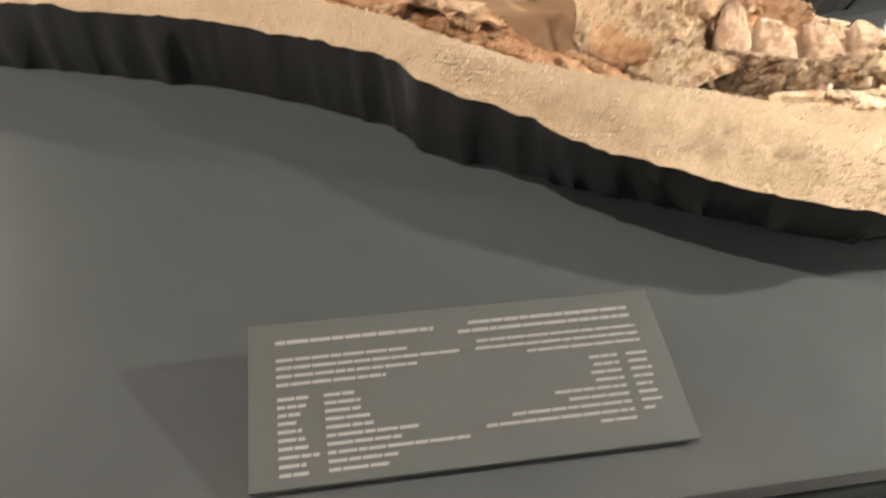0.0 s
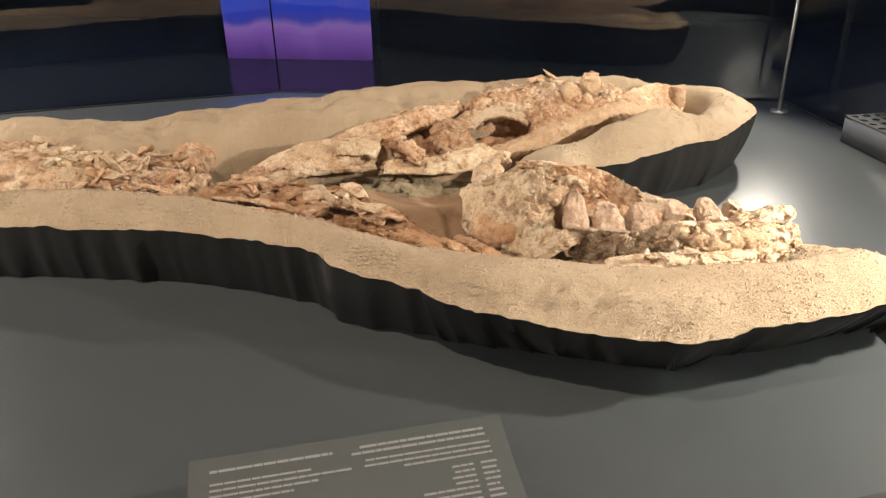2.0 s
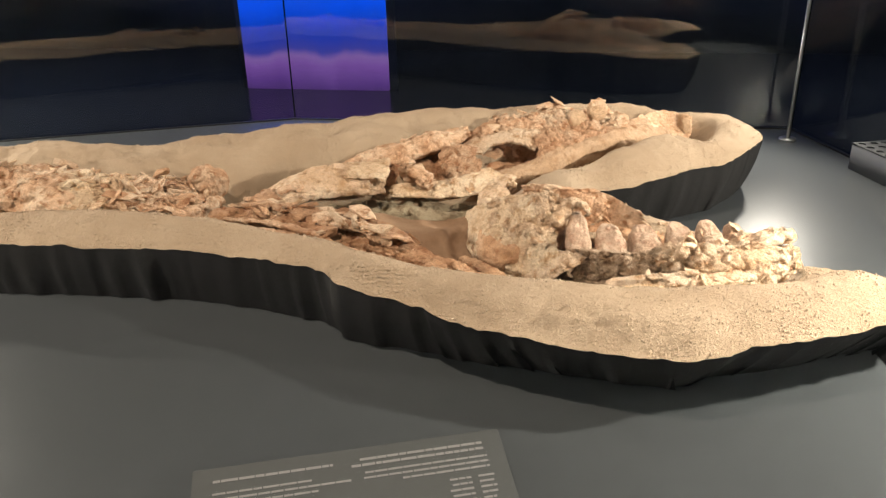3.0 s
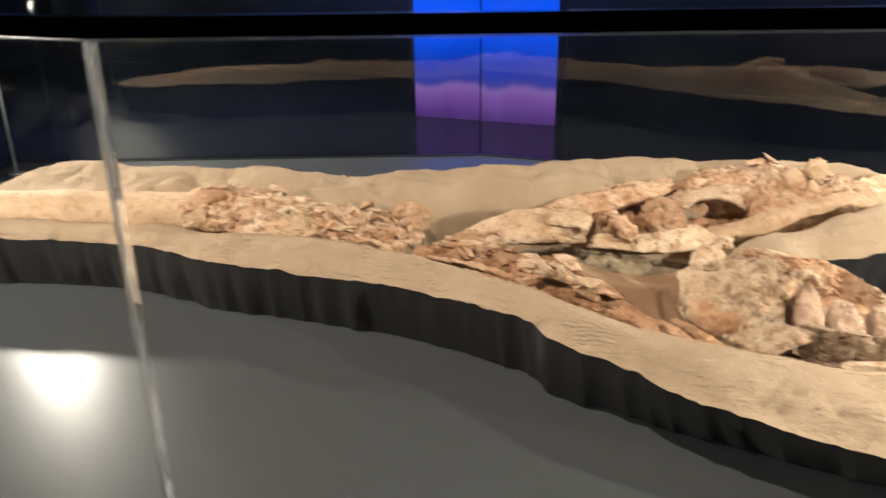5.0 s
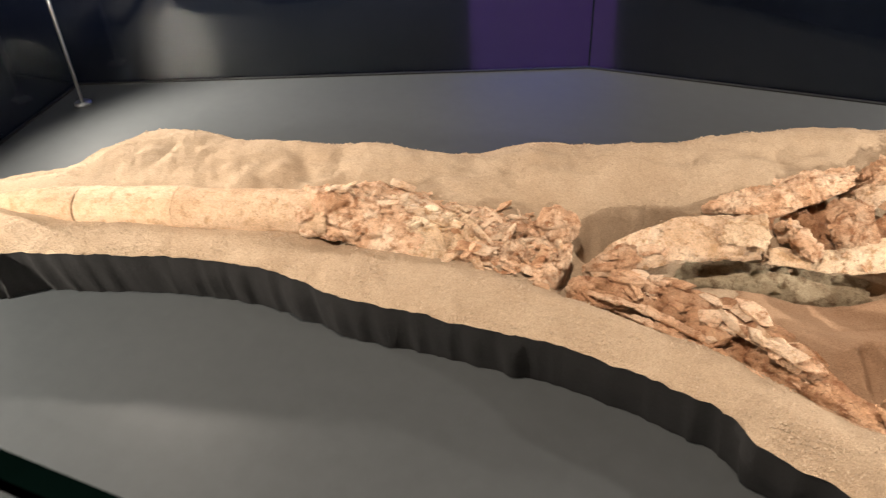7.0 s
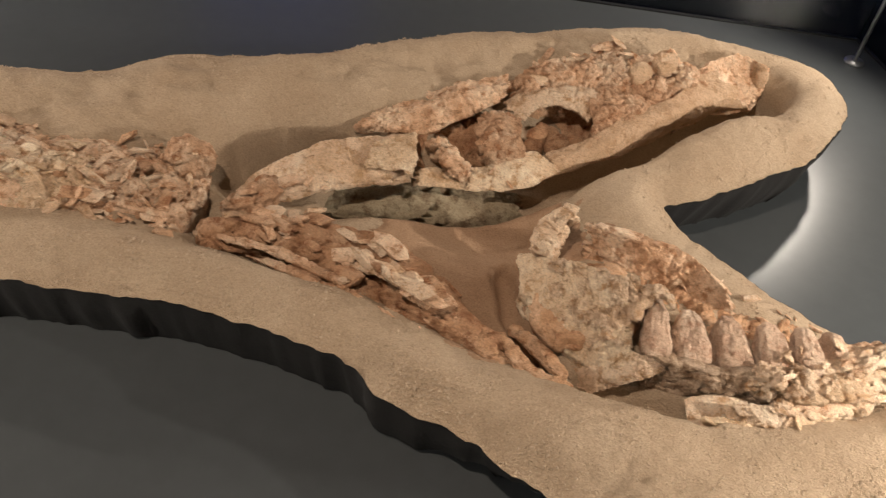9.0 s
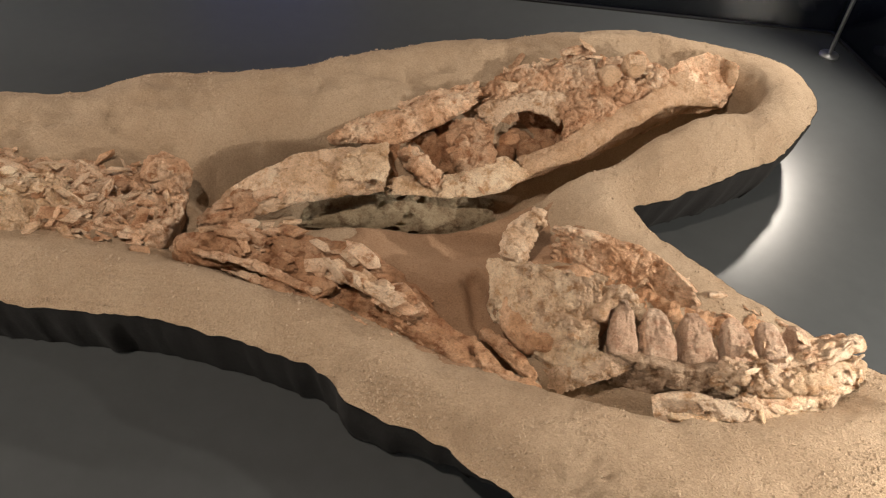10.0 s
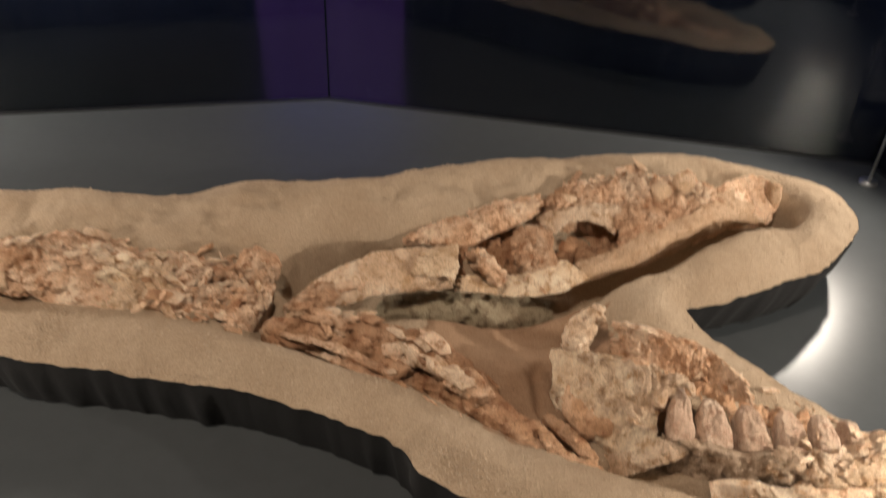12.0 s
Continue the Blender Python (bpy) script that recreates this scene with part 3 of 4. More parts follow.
def plate(rows, thick, nu, nv, seed, rough=0.003, flake=0.002, jag=0.04, grain=((34, 1.0), (80, 0.6), (190, 0.3)), stretch=(1, 1, 1), pits=()):
    """A curved shell of bone with torn edges, through a coarse net of places; rows run from its top edge to its lower one."""
    net = np.array(rows, float)
    m, n = net.shape[:2]

    def spline(k, x):
        last = len(k) - 1
        i = min(int(x), last - 1)
        f = x - i
        p1, p2 = k[i], k[i + 1]
        p0 = k[i - 1] if i > 0 else 2 * p1 - p2
        p3 = k[i + 2] if i + 2 <= last else 2 * p2 - p1
        return 0.5 * (2 * p1 + (p2 - p0) * f + (2 * p0 - 5 * p1 + 4 * p2 - p3) * f ** 2 + (3 * p1 - p0 - 3 * p2 + p3) * f ** 3)

    def torn(x, k):
        a = noise.fractal(Vector((x * 4, k * 5.3, seed)), 0.6, 2.2, 5)
        b = noise.voronoi(Vector((x * 9, k * 3.1, seed)))[0][0]
        return max(-0.15, min(0.15, jag * (0.7 * a + 0.8 * (b - 0.35))))

    pos = np.zeros((nv, nu, 3))
    side = [(torn(j / nv, 1), torn(j / nv, 2)) for j in range(nv)]
    ends = [(torn(i / nu, 3), torn(i / nu, 4)) for i in range(nu)]
    for j in range(nv):
        for i in range(nu):
            s_, t_ = i / (nu - 1), j / (nv - 1)
            u = min(1.06, max(-0.06, s_ + side[j][0] * (1 - s_) ** 5 - side[j][1] * s_ ** 5))
            v = min(1.06, max(-0.06, t_ + ends[i][0] * (1 - t_) ** 5 - ends[i][1] * t_ ** 5))
            col = np.array([spline(row, u * (n - 1)) for row in net])
            pos[j, i] = spline(col, v * (m - 1))
    us, vs = np.linspace(0, n - 1, 40), np.linspace(0, m - 1, 40)
    even = np.array([[spline(np.array([spline(row, a) for row in net]), b) for a in us] for b in vs])
    turn = np.cross(np.gradient(even, axis=1), np.gradient(even, axis=0))
    ii = np.linspace(0, 39, nu)
    lo = np.minimum(ii.astype(int), 38)
    fi = (ii - lo)[None, :, None]
    vj = np.linspace(0, 39, nv)
    lj = np.minimum(vj.astype(int), 38)
    fj = (vj - lj)[:, None, None]
    nrm = (turn[lj][:, lo] * (1 - fi) + turn[lj][:, lo + 1] * fi) * (1 - fj) + (turn[lj + 1][:, lo] * (1 - fi) + turn[lj + 1][:, lo + 1] * fi) * fj
    nrm /= np.maximum(np.linalg.norm(nrm, axis=2, keepdims=True), 1e-9)
    if (nrm @ np.array([0.0, -0.6, 1.0])).mean() < 0:
        nrm = -nrm
    bm = bmesh.new()
    front, rear = [], []
    for j in range(nv):
        f_row, r_row = [], []
        for i in range(nu):
            p, k = Vector(pos[j, i]), Vector(nrm[j, i])
            q = Vector((p.x * stretch[0], p.y * stretch[1], p.z * stretch[2])) + Vector((seed * 3.1, seed, seed * 0.7))
            out = rough * noise.fractal(q * 18, 0.8, 2.1, 5)
            for fr, amount in ((fr_, 1.4 * a_) for fr_, a_ in grain):
                w = q * fr + noise.noise_vector(q * fr * 0.6) * 0.5
                dist, cells_ = noise.voronoi(w)
                c = cells_[0]
                out += flake * amount * (noise.noise(c * 7.3) + 1.2 * noise.noise_vector(c * 3.7).dot(w - c) - 0.5 * max(0.0, 1 - (dist[1] - dist[0]) * 6))
            s_, t_ = i / (nu - 1), j / (nv - 1)
            for a, b, r, deep in pits:
                g = ((s_ - a) ** 2 * 4 + (t_ - b) ** 2) / (r * r) * (1 + 0.8 * noise.noise(q * 70))
                if g < 1:
                    out -= deep * (1 - g) ** 0.5
            edge = min(s_, 1 - s_, t_, 1 - t_)
            body = thick * (0.3 + 0.7 * min(1.0, edge / 0.12) ** 0.5)
            f_row.append(bm.verts.new(p + k * out))
            r_row.append(bm.verts.new(p + k * (min(0.0, out) - body)))
        front.append(f_row)
        rear.append(r_row)
    for j in range(nv - 1):
        for i in range(nu - 1):
            bm.faces.new((front[j][i], front[j][i + 1], front[j + 1][i + 1], front[j + 1][i]))
            bm.faces.new((rear[j][i], rear[j + 1][i], rear[j + 1][i + 1], rear[j][i + 1]))
    ring_f = front[0][:-1] + [r[-1] for r in front[:-1]] + front[-1][:0:-1] + [r[0] for r in front[:0:-1]]
    ring_r = rear[0][:-1] + [r[-1] for r in rear[:-1]] + rear[-1][:0:-1] + [r[0] for r in rear[:0:-1]]
    for a in range(len(ring_f)):
        b = (a + 1) % len(ring_f)
        bm.faces.new((ring_f[a], ring_r[a], ring_r[b], ring_f[b]))
    bmesh.ops.recalc_face_normals(bm, faces=bm.faces[:])
    return bm


def chip(size, seed, points=15):
    """A broken angular fragment."""
    rng = random.Random(seed)
    bm = bmesh.new()
    for _ in range(points):
        v = Vector((rng.uniform(-1, 1), rng.uniform(-1, 1), rng.uniform(-1, 1)))
        v *= 0.75 / max(0.35, max(abs(v.x), abs(v.y), abs(v.z))) * rng.uniform(0.75, 1.15)
        bm.verts.new((v.x * size[0], v.y * size[1], v.z * size[2]))
    bmesh.ops.convex_hull(bm, input=bm.verts[:])
    loose = [v for v in bm.verts if not v.link_faces]
    bmesh.ops.delete(bm, geom=loose, context="VERTS")
    return bm


fossil = tagged(empty("fossil_jaw", (0, 0, 0)), "broken orange-brown fossil lower jaw with long tusk, half sunk in sand", "fossil")

from mathutils.bvhtree import BVHTree

# long tusk, smooth, half buried, in lengths parted by cracks
TUSK_SPINE = [(-1.475, 0.660, 0.112, 0.016, 0.014, 0), (-1.40, 0.676, 0.120, 0.030, 0.024, 0), (-1.28, 0.700, 0.125, 0.040, 0.034, 0), (-1.10, 0.755, 0.126, 0.044, 0.038, 0),
              (-0.95, 0.803, 0.124, 0.048, 0.038, 0), (-0.83, 0.842, 0.122, 0.052, 0.038, 0)]
for a, b, k in ((0, 2, 1), (2, 3, 2), (3, 5, 3)):
    rows_ = [list(r) for r in TUSK_SPINE[a:b + 1]]
    rows_[-1][0] -= 0.0006
    part("tusk_length", sweep(rows_, 40 * (b - a) + 30, 48, 4, 0.0016, 0.0008, 2.2, (0.3, 1, 1), blunt=True), TUSK, fossil, "smooth pale orange tusk, cracked across")

# crushed bone past the tusk
base_parts = []


def bony(name, bm, material, label=""):
    ob = part(name, bm, material, fossil, label)
    base_parts.append(ob)
    return ob


bony("crushed_bone", sweep([(-0.885, 0.826, 0.118, 0.044, 0.036, 0), (-0.835, 0.843, 0.122, 0.056, 0.045, 0), (-0.74, 0.868, 0.114, 0.078, 0.047, 0), (-0.62, 0.880, 0.100, 0.088, 0.046, 0), (-0.50, 0.888, 0.092, 0.080, 0.042, 0),
                            (-0.40, 0.893, 0.075, 0.055, 0.034, 0)], 220, 110, 7, 0.010, 0.0048, 2.4, (0.6, 1, 1)), BONE, "crushed flaky fossil bone")
# pale bone split into thin layers along the crushed stretch
for k in range(5):
    y, z, x = 0.868 - 0.015 * k, 0.158 - 0.0075 * k, -0.612 + 0.006 * (k % 3)
    bony("layered_bone", plate([[(x - 0.062, y - 0.006, z - 0.004), (x - 0.020, y + 0.004, z), (x + 0.022, y + 0.008, z), (x + 0.060, y + 0.016, z - 0.005)],
         [(x - 0.058, y - 0.018, z - 0.007), (x - 0.018, y - 0.012, z - 0.002), (x + 0.024, y - 0.008, z - 0.003), (x + 0.056, y + 0.002, z - 0.008)],
         [(x - 0.052, y - 0.028, z - 0.016), (x - 0.016, y - 0.024, z - 0.010), (x + 0.026, y - 0.020, z - 0.011), (x + 0.050, y - 0.010, z - 0.017)]],
        0.007, 90, 34, 210 + k, 0.004, 0.0018, 0.12), BONE_WHITE, "chalky bone split into thin layers")
# cream arched plate
bony("arched_plate", plate([[(-0.366, 0.928, 0.088), (-0.340, 0.967, 0.106), (-0.295, 0.990, 0.126), (-0.242, 1.024, 0.138), (-0.182, 1.047, 0.138), (-0.113, 1.082, 0.134)],
     [(-0.357, 0.920, 0.088), (-0.323, 0.943, 0.106), (-0.276, 0.956, 0.126), (-0.228, 0.982, 0.136), (-0.175, 1.008, 0.136), (-0.105, 1.041, 0.130)],
     [(-0.345, 0.919, 0.084), (-0.296, 0.926, 0.102), (-0.259, 0.941, 0.116), (-0.217, 0.964, 0.122), (-0.169, 0.987, 0.122), (-0.104, 1.013, 0.118)],
     [(-0.317, 0.926, 0.078), (-0.272, 0.927, 0.086), (-0.243, 0.940, 0.092), (-0.208, 0.961, 0.096), (-0.164, 0.984, 0.096), (-0.108, 1.009, 0.092)],
     [(-0.322, 0.945, 0.060), (-0.280, 0.955, 0.070), (-0.255, 0.972, 0.084), (-0.222, 0.996, 0.090), (-0.180, 1.020, 0.090), (-0.124, 1.045, 0.086)]],
    0.016, 190, 90, 12, 0.005, 0.0016, 0.03, stretch=(0.7, 0.7, 1.4)), BONE_PALE, "cream arched bone plate")
bony("broken_end", plate([[(-0.162, 1.041, 0.143), (-0.142, 1.054, 0.145), (-0.122, 1.068, 0.143), (-0.107, 1.072, 0.140)],
     [(-0.172, 1.014, 0.143), (-0.144, 1.022, 0.145), (-0.116, 1.036, 0.143), (-0.102, 1.040, 0.138)],
     [(-0.176, 0.988, 0.140), (-0.144, 0.997, 0.139), (-0.112, 1.009, 0.136), (-0.098, 1.013, 0.130)],
     [(-0.177, 0.979, 0.128), (-0.142, 0.987, 0.128), (-0.109, 0.994, 0.123), (-0.101, 0.993, 0.112)]],
    0.012, 90, 80, 13, 0.004, 0.0016, 0.10), BONE_WHITE, "chalky white broken bone end")
bony("plate_root", lump((-0.335, 0.915, 0.088), (0.055, 0.030, 0.020), (10, -16, 32), 5, 16, 0.008, 0.004), BONE, "orange crumbling root of the arched plate")
bony("ridge_bridge", lump((0.222, 1.262, 0.132), (0.050, 0.030, 0.024), (20, 0, 40), 5, 18, 0.007, 0.0035), BONE, "bone behind the oval opening")
bony("ridge_bridge", lump((0.130, 1.285, 0.138), (0.075, 0.030, 0.024), (10, 0, 22), 5, 20, 0.007, 0.0035), BONE, "bone behind the oval opening")
# far branch: a red core with plates, struts and flanges over it
bony("core", sweep([(-0.17, 1.085, 0.084, 0.030, 0.036, 0), (-0.05, 1.130, 0.080, 0.060, 0.040, 5), (0.06, 1.205, 0.076, 0.068, 0.040, 8), (0.18, 1.290, 0.089, 0.064, 0.048, 10),
                    (0.29, 1.345, 0.099, 0.052, 0.050, 10), (0.38, 1.380, 0.099, 0.036, 0.045, 0)], 200, 80, 15, 0.010, 0.004, 2.6,
                   dents=[(0.115, 1.190, 0.05, 0.04, 30, 0.05), (-0.065, 1.085, 0.03, 0.03, 0, 0.03)]), BONE_RED, "reddish bone inside the far branch")
bony("top_plate", plate([[(-0.223, 1.091, 0.116), (-0.183, 1.139, 0.134), (-0.113, 1.177, 0.150), (-0.043, 1.225, 0.158), (0.020, 1.262, 0.162)],
     [(-0.215, 1.087, 0.118), (-0.166, 1.104, 0.136), (-0.102, 1.122, 0.150), (-0.040, 1.169, 0.157), (0.022, 1.225, 0.160)],
     [(-0.208, 1.090, 0.110), (-0.150, 1.092, 0.120), (-0.094, 1.097, 0.126), (-0.044, 1.136, 0.138), (0.022, 1.202, 0.146)]],
    0.026, 180, 80, 17, 0.005, 0.0028, 0.07), BONE, "rough flat bone plate")
bony("upper_ridge", plate([[(0.021, 1.267, 0.152), (0.074, 1.306, 0.166), (0.132, 1.334, 0.176), (0.196, 1.380, 0.186), (0.223, 1.339, 0.176)],
     [(0.031, 1.233, 0.150), (0.087, 1.264, 0.164), (0.144, 1.290, 0.170), (0.194, 1.301, 0.172), (0.230, 1.291, 0.166)],
     [(0.041, 1.215, 0.138), (0.095, 1.239, 0.154), (0.153, 1.257, 0.158), (0.203, 1.244, 0.152), (0.243, 1.247, 0.148)]],
    0.030, 150, 80, 19, 0.009, 0.0042, 0.13), BONE, "jagged upper ridge")
bony("pillow_bone", plate([[(-0.020, 1.149, 0.146), (0.014, 1.162, 0.152), (0.056, 1.150, 0.146)],
     [(-0.020, 1.109, 0.138), (0.021, 1.108, 0.146), (0.063, 1.107, 0.140)],
     [(-0.008, 1.083, 0.118), (0.027, 1.073, 0.120), (0.068, 1.087, 0.116)],
     [(0.005, 1.072, 0.098), (0.032, 1.063, 0.096), (0.067, 1.089, 0.100)]],
    0.024, 90, 100, 23, 0.004, 0.0034, 0.10), BONE, "squarish block of pitted bone")
bony("strut", sweep([(-0.085, 1.085, 0.095, 0.012, 0.022, 0), (-0.062, 1.068, 0.120, 0.014, 0.020, 20), (-0.045, 1.045, 0.112, 0.016, 0.020, 30), (-0.02, 1.035, 0.095, 0.018, 0.016, 0)], 70, 40, 25, 0.006, 0.005), BONE, "twisted bone strut")
bony("lower_lip", plate([[(-0.107, 1.034, 0.098), (-0.052, 1.049, 0.100), (0.011, 1.064, 0.106), (0.066, 1.103, 0.118), (0.110, 1.096, 0.112)],
     [(-0.103, 1.019, 0.094), (-0.044, 1.029, 0.094), (0.016, 1.043, 0.098), (0.075, 1.070, 0.106), (0.122, 1.088, 0.104)],
     [(-0.098, 1.014, 0.080), (-0.037, 1.021, 0.078), (0.021, 1.032, 0.078), (0.079, 1.053, 0.084), (0.133, 1.090, 0.092)],
     [(-0.108, 1.050, 0.070), (-0.050, 1.058, 0.068), (0.008, 1.070, 0.068), (0.064, 1.092, 0.074), (0.118, 1.120, 0.080)]],
    0.016, 170, 60, 27, 0.005, 0.0016, 0.06, stretch=(0.6, 0.6, 1.6)), BONE_WHITE, "smooth cream lower lip")
bony("branch_wall", plate([[(0.154, 1.245, 0.150), (0.207, 1.280, 0.158), (0.263, 1.334, 0.158), (0.338, 1.373, 0.152)],
     [(0.169, 1.203, 0.140), (0.215, 1.228, 0.150), (0.268, 1.271, 0.150), (0.334, 1.321, 0.145)],
     [(0.181, 1.157, 0.124), (0.229, 1.195, 0.128), (0.276, 1.233, 0.130), (0.330, 1.279, 0.128)]],
    0.030, 120, 80, 38, 0.007, 0.0036, 0.07), BONE, "rough bone wall above the flange")
bony("arch", plate([[(0.014, 1.198, 0.136), (0.052, 1.228, 0.150), (0.109, 1.246, 0.158), (0.164, 1.256, 0.158), (0.196, 1.243, 0.146)],
     [(0.033, 1.185, 0.134), (0.064, 1.206, 0.148), (0.110, 1.226, 0.153), (0.159, 1.230, 0.151), (0.186, 1.223, 0.140)],
     [(0.058, 1.174, 0.122), (0.076, 1.195, 0.136), (0.108, 1.211, 0.142), (0.143, 1.208, 0.140), (0.167, 1.198, 0.130)]],
    0.014, 130, 60, 29, 0.004, 0.0020, 0.06), BONE_PALE, "flat arch over an oval opening")
bony("flange", plate([[(0.099, 1.123, 0.108), (0.149, 1.146, 0.118), (0.198, 1.185, 0.130), (0.240, 1.241, 0.142), (0.305, 1.283, 0.142), (0.347, 1.344, 0.150), (0.402, 1.402, 0.152)],
     [(0.110, 1.097, 0.106), (0.169, 1.128, 0.116), (0.223, 1.169, 0.126), (0.270, 1.213, 0.134), (0.321, 1.254, 0.134), (0.376, 1.317, 0.130), (0.439, 1.368, 0.124)],
     [(0.123, 1.083, 0.092), (0.187, 1.131, 0.090), (0.250, 1.186, 0.090), (0.306, 1.244, 0.090), (0.360, 1.300, 0.090), (0.416, 1.354, 0.090), (0.471, 1.378, 0.090)],
     [(0.100, 1.115, 0.076), (0.160, 1.166, 0.074), (0.222, 1.222, 0.074), (0.278, 1.280, 0.074), (0.332, 1.336, 0.074), (0.390, 1.388, 0.074), (0.450, 1.405, 0.074)]],
    0.018, 200, 80, 33, 0.004, 0.0006, 0.05), TUSK, "smooth tan bone flange")
for k, (x, y, z, a, b, c) in enumerate(((0.255, 1.352, 0.150, 0.032, 0.030, 0.030), (0.300, 1.372, 0.150, 0.028, 0.026, 0.028), (0.335, 1.355, 0.146, 0.026, 0.030, 0.026), (0.225, 1.315, 0.142, 0.030, 0.030, 0.026), (0.275, 1.312, 0.138, 0.030, 0.026, 0.026))):
    bony("knob", lump((x, y, z), (a, b, c), (0, 0, 20 * k), 5, 60 + k, 0.005, 0.0035, 2.6, 1.5), BONE, "knobbly bone swelling")
for x, y, z, r, sd in ((0.247, 1.312, 0.166, 0.021, 1), (0.290, 1.340, 0.180, 0.023, 2)):
    bony("rounded_knob", lump((x, y, z), (r, r * 0.9, r * 1.1), (0, 10, 30), 5, 66 + sd, 0.002, 0.0006, 2.2), TUSK, "smooth rounded bone knob")
bony("hinge", plate([[(0.342, 1.372, 0.146), (0.388, 1.417, 0.152), (0.444, 1.460, 0.156), (0.499, 1.450, 0.146)],
     [(0.347, 1.341, 0.128), (0.393, 1.386, 0.124), (0.450, 1.433, 0.128), (0.506, 1.437, 0.130)],
     [(0.333, 1.289, 0.112), (0.395, 1.348, 0.106), (0.454, 1.402, 0.104), (0.501, 1.420, 0.106)],
     [(0.331, 1.258, 0.094), (0.399, 1.335, 0.088), (0.462, 1.374, 0.086), (0.493, 1.393, 0.088)]],
    0.022, 100, 100, 71, 0.005, 0.0014, 0.07), BONE, "hollowed jaw hinge end")
bony("hinge_tip", lump((0.488, 1.438, 0.132), (0.011, 0.018, 0.024), (0, 0, 38), 4, 72, 0.003, 0.002), TUSK, "worn hinge tip")
for k in range(11):
    rng = random.Random(300 + k)
    bony("pebble", lump((0.075 + rng.random() * 0.08, 1.165 + rng.random() * 0.05, 0.074 + rng.random() * 0.016), (0.019, 0.017, 0.016), (0, 0, 40 * k), 3, 80 + k, 0.002, 0.0), BONE_RED)
# pale matrix in the hollow between the branches
bony("matrix", plate([[(-0.250, 1.005, 0.072), (-0.165, 1.040, 0.076), (-0.090, 1.060, 0.076), (-0.020, 1.075, 0.068), (0.065, 1.098, 0.054)],
     [(-0.235, 0.966, 0.050), (-0.150, 0.981, 0.050), (-0.078, 0.994, 0.050), (-0.006, 1.013, 0.044), (0.077, 1.050, 0.036)],
     [(-0.231, 0.958, 0.036), (-0.148, 0.968, 0.028), (-0.074, 0.974, 0.026), (-0.002, 0.996, 0.022), (0.083, 1.040, 0.018)]],
    0.016, 170, 60, 91, 0.005, 0.0010, 0.05, pits=[(0.50, 0.12, 0.11, 0.02), (0.46, 0.80, 0.10, 0.02), (0.62, 0.2, 0.07, 0.015), (0.56, 0.45, 0.06, 0.015), (0.58, 0.85, 0.06, 0.015), (0.40, 0.3, 0.06, 0.012), (0.52, 0.62, 0.05, 0.012)]), BONE_GREEN, "grey-green rock matrix with dark pits")

# near branch with its teeth
bony("near_block", lump((0.180, 0.800, 0.090), (0.074, 0.062, 0.050), (14, -24, 16), 5, 27, 0.006, 0.0022, 3.0), BONE_RED, "brown bone inside the jaw block")
bony("jaw_face", plate([[(0.072, 0.866, 0.120), (0.117, 0.834, 0.150), (0.164, 0.812, 0.172), (0.200, 0.791, 0.182), (0.236, 0.784, 0.186)],
     [(0.081, 0.825, 0.100), (0.128, 0.795, 0.138), (0.171, 0.773, 0.160), (0.207, 0.765, 0.166), (0.235, 0.768, 0.160)],
     [(0.092, 0.793, 0.074), (0.134, 0.762, 0.112), (0.176, 0.746, 0.135), (0.209, 0.744, 0.140), (0.236, 0.746, 0.132)],
     [(0.118, 0.779, 0.050), (0.148, 0.745, 0.076), (0.186, 0.732, 0.102), (0.213, 0.726, 0.116), (0.239, 0.724, 0.118)],
     [(0.150, 0.738, 0.040), (0.185, 0.721, 0.066), (0.212, 0.709, 0.088), (0.241, 0.706, 0.106), (0.280, 0.717, 0.114)]],
    0.020, 150, 130, 24, 0.006, 0.0014, 0.05), BONE_WHITE, "tall rounded cream jaw face")
bony("jaw_crust", plate([[(x + 0.001, y - 0.003, z + 0.0035) for x, y, z in row_] for row_ in
    [[(0.117, 0.834, 0.150), (0.164, 0.812, 0.172), (0.200, 0.791, 0.182), (0.236, 0.784, 0.186)], [(0.128, 0.795, 0.138), (0.171, 0.773, 0.160), (0.207, 0.765, 0.166), (0.235, 0.768, 0.160)], [(0.134, 0.762, 0.112), (0.176, 0.746, 0.135), (0.209, 0.744, 0.140), (0.236, 0.746, 0.132)], [(0.148, 0.745, 0.076), (0.186, 0.732, 0.102), (0.213, 0.726, 0.116), (0.239, 0.724, 0.118)]]],
    0.008, 130, 120, 28, 0.008, 0.0034, 0.16), BONE_PALE, "rough brown crust on the jaw face")
bony("tooth_curl", sweep([(0.232, 0.752, 0.142, 0.010, 0.012, 0), (0.240, 0.772, 0.160, 0.012, 0.012, 0), (0.256, 0.782, 0.172, 0.012, 0.010, 0), (0.272, 0.778, 0.170, 0.009, 0.008, 0), (0.280, 0.766, 0.160, 0.005, 0.006, 0)], 70, 36, 26, 0.005, 0.003), BONE_PALE, "curl of bone over the first tooth")
bony("horn", sweep([(0.105, 0.870, 0.110, 0.020, 0.022, 0), (0.122, 0.905, 0.135, 0.024, 0.022, 0), (0.138, 0.925, 0.150, 0.018, 0.020, 0), (0.150, 0.918, 0.140, 0.014, 0.018, 0)], 80, 44, 36, 0.006, 0.005), BONE_PALE, "short upright bone horn")
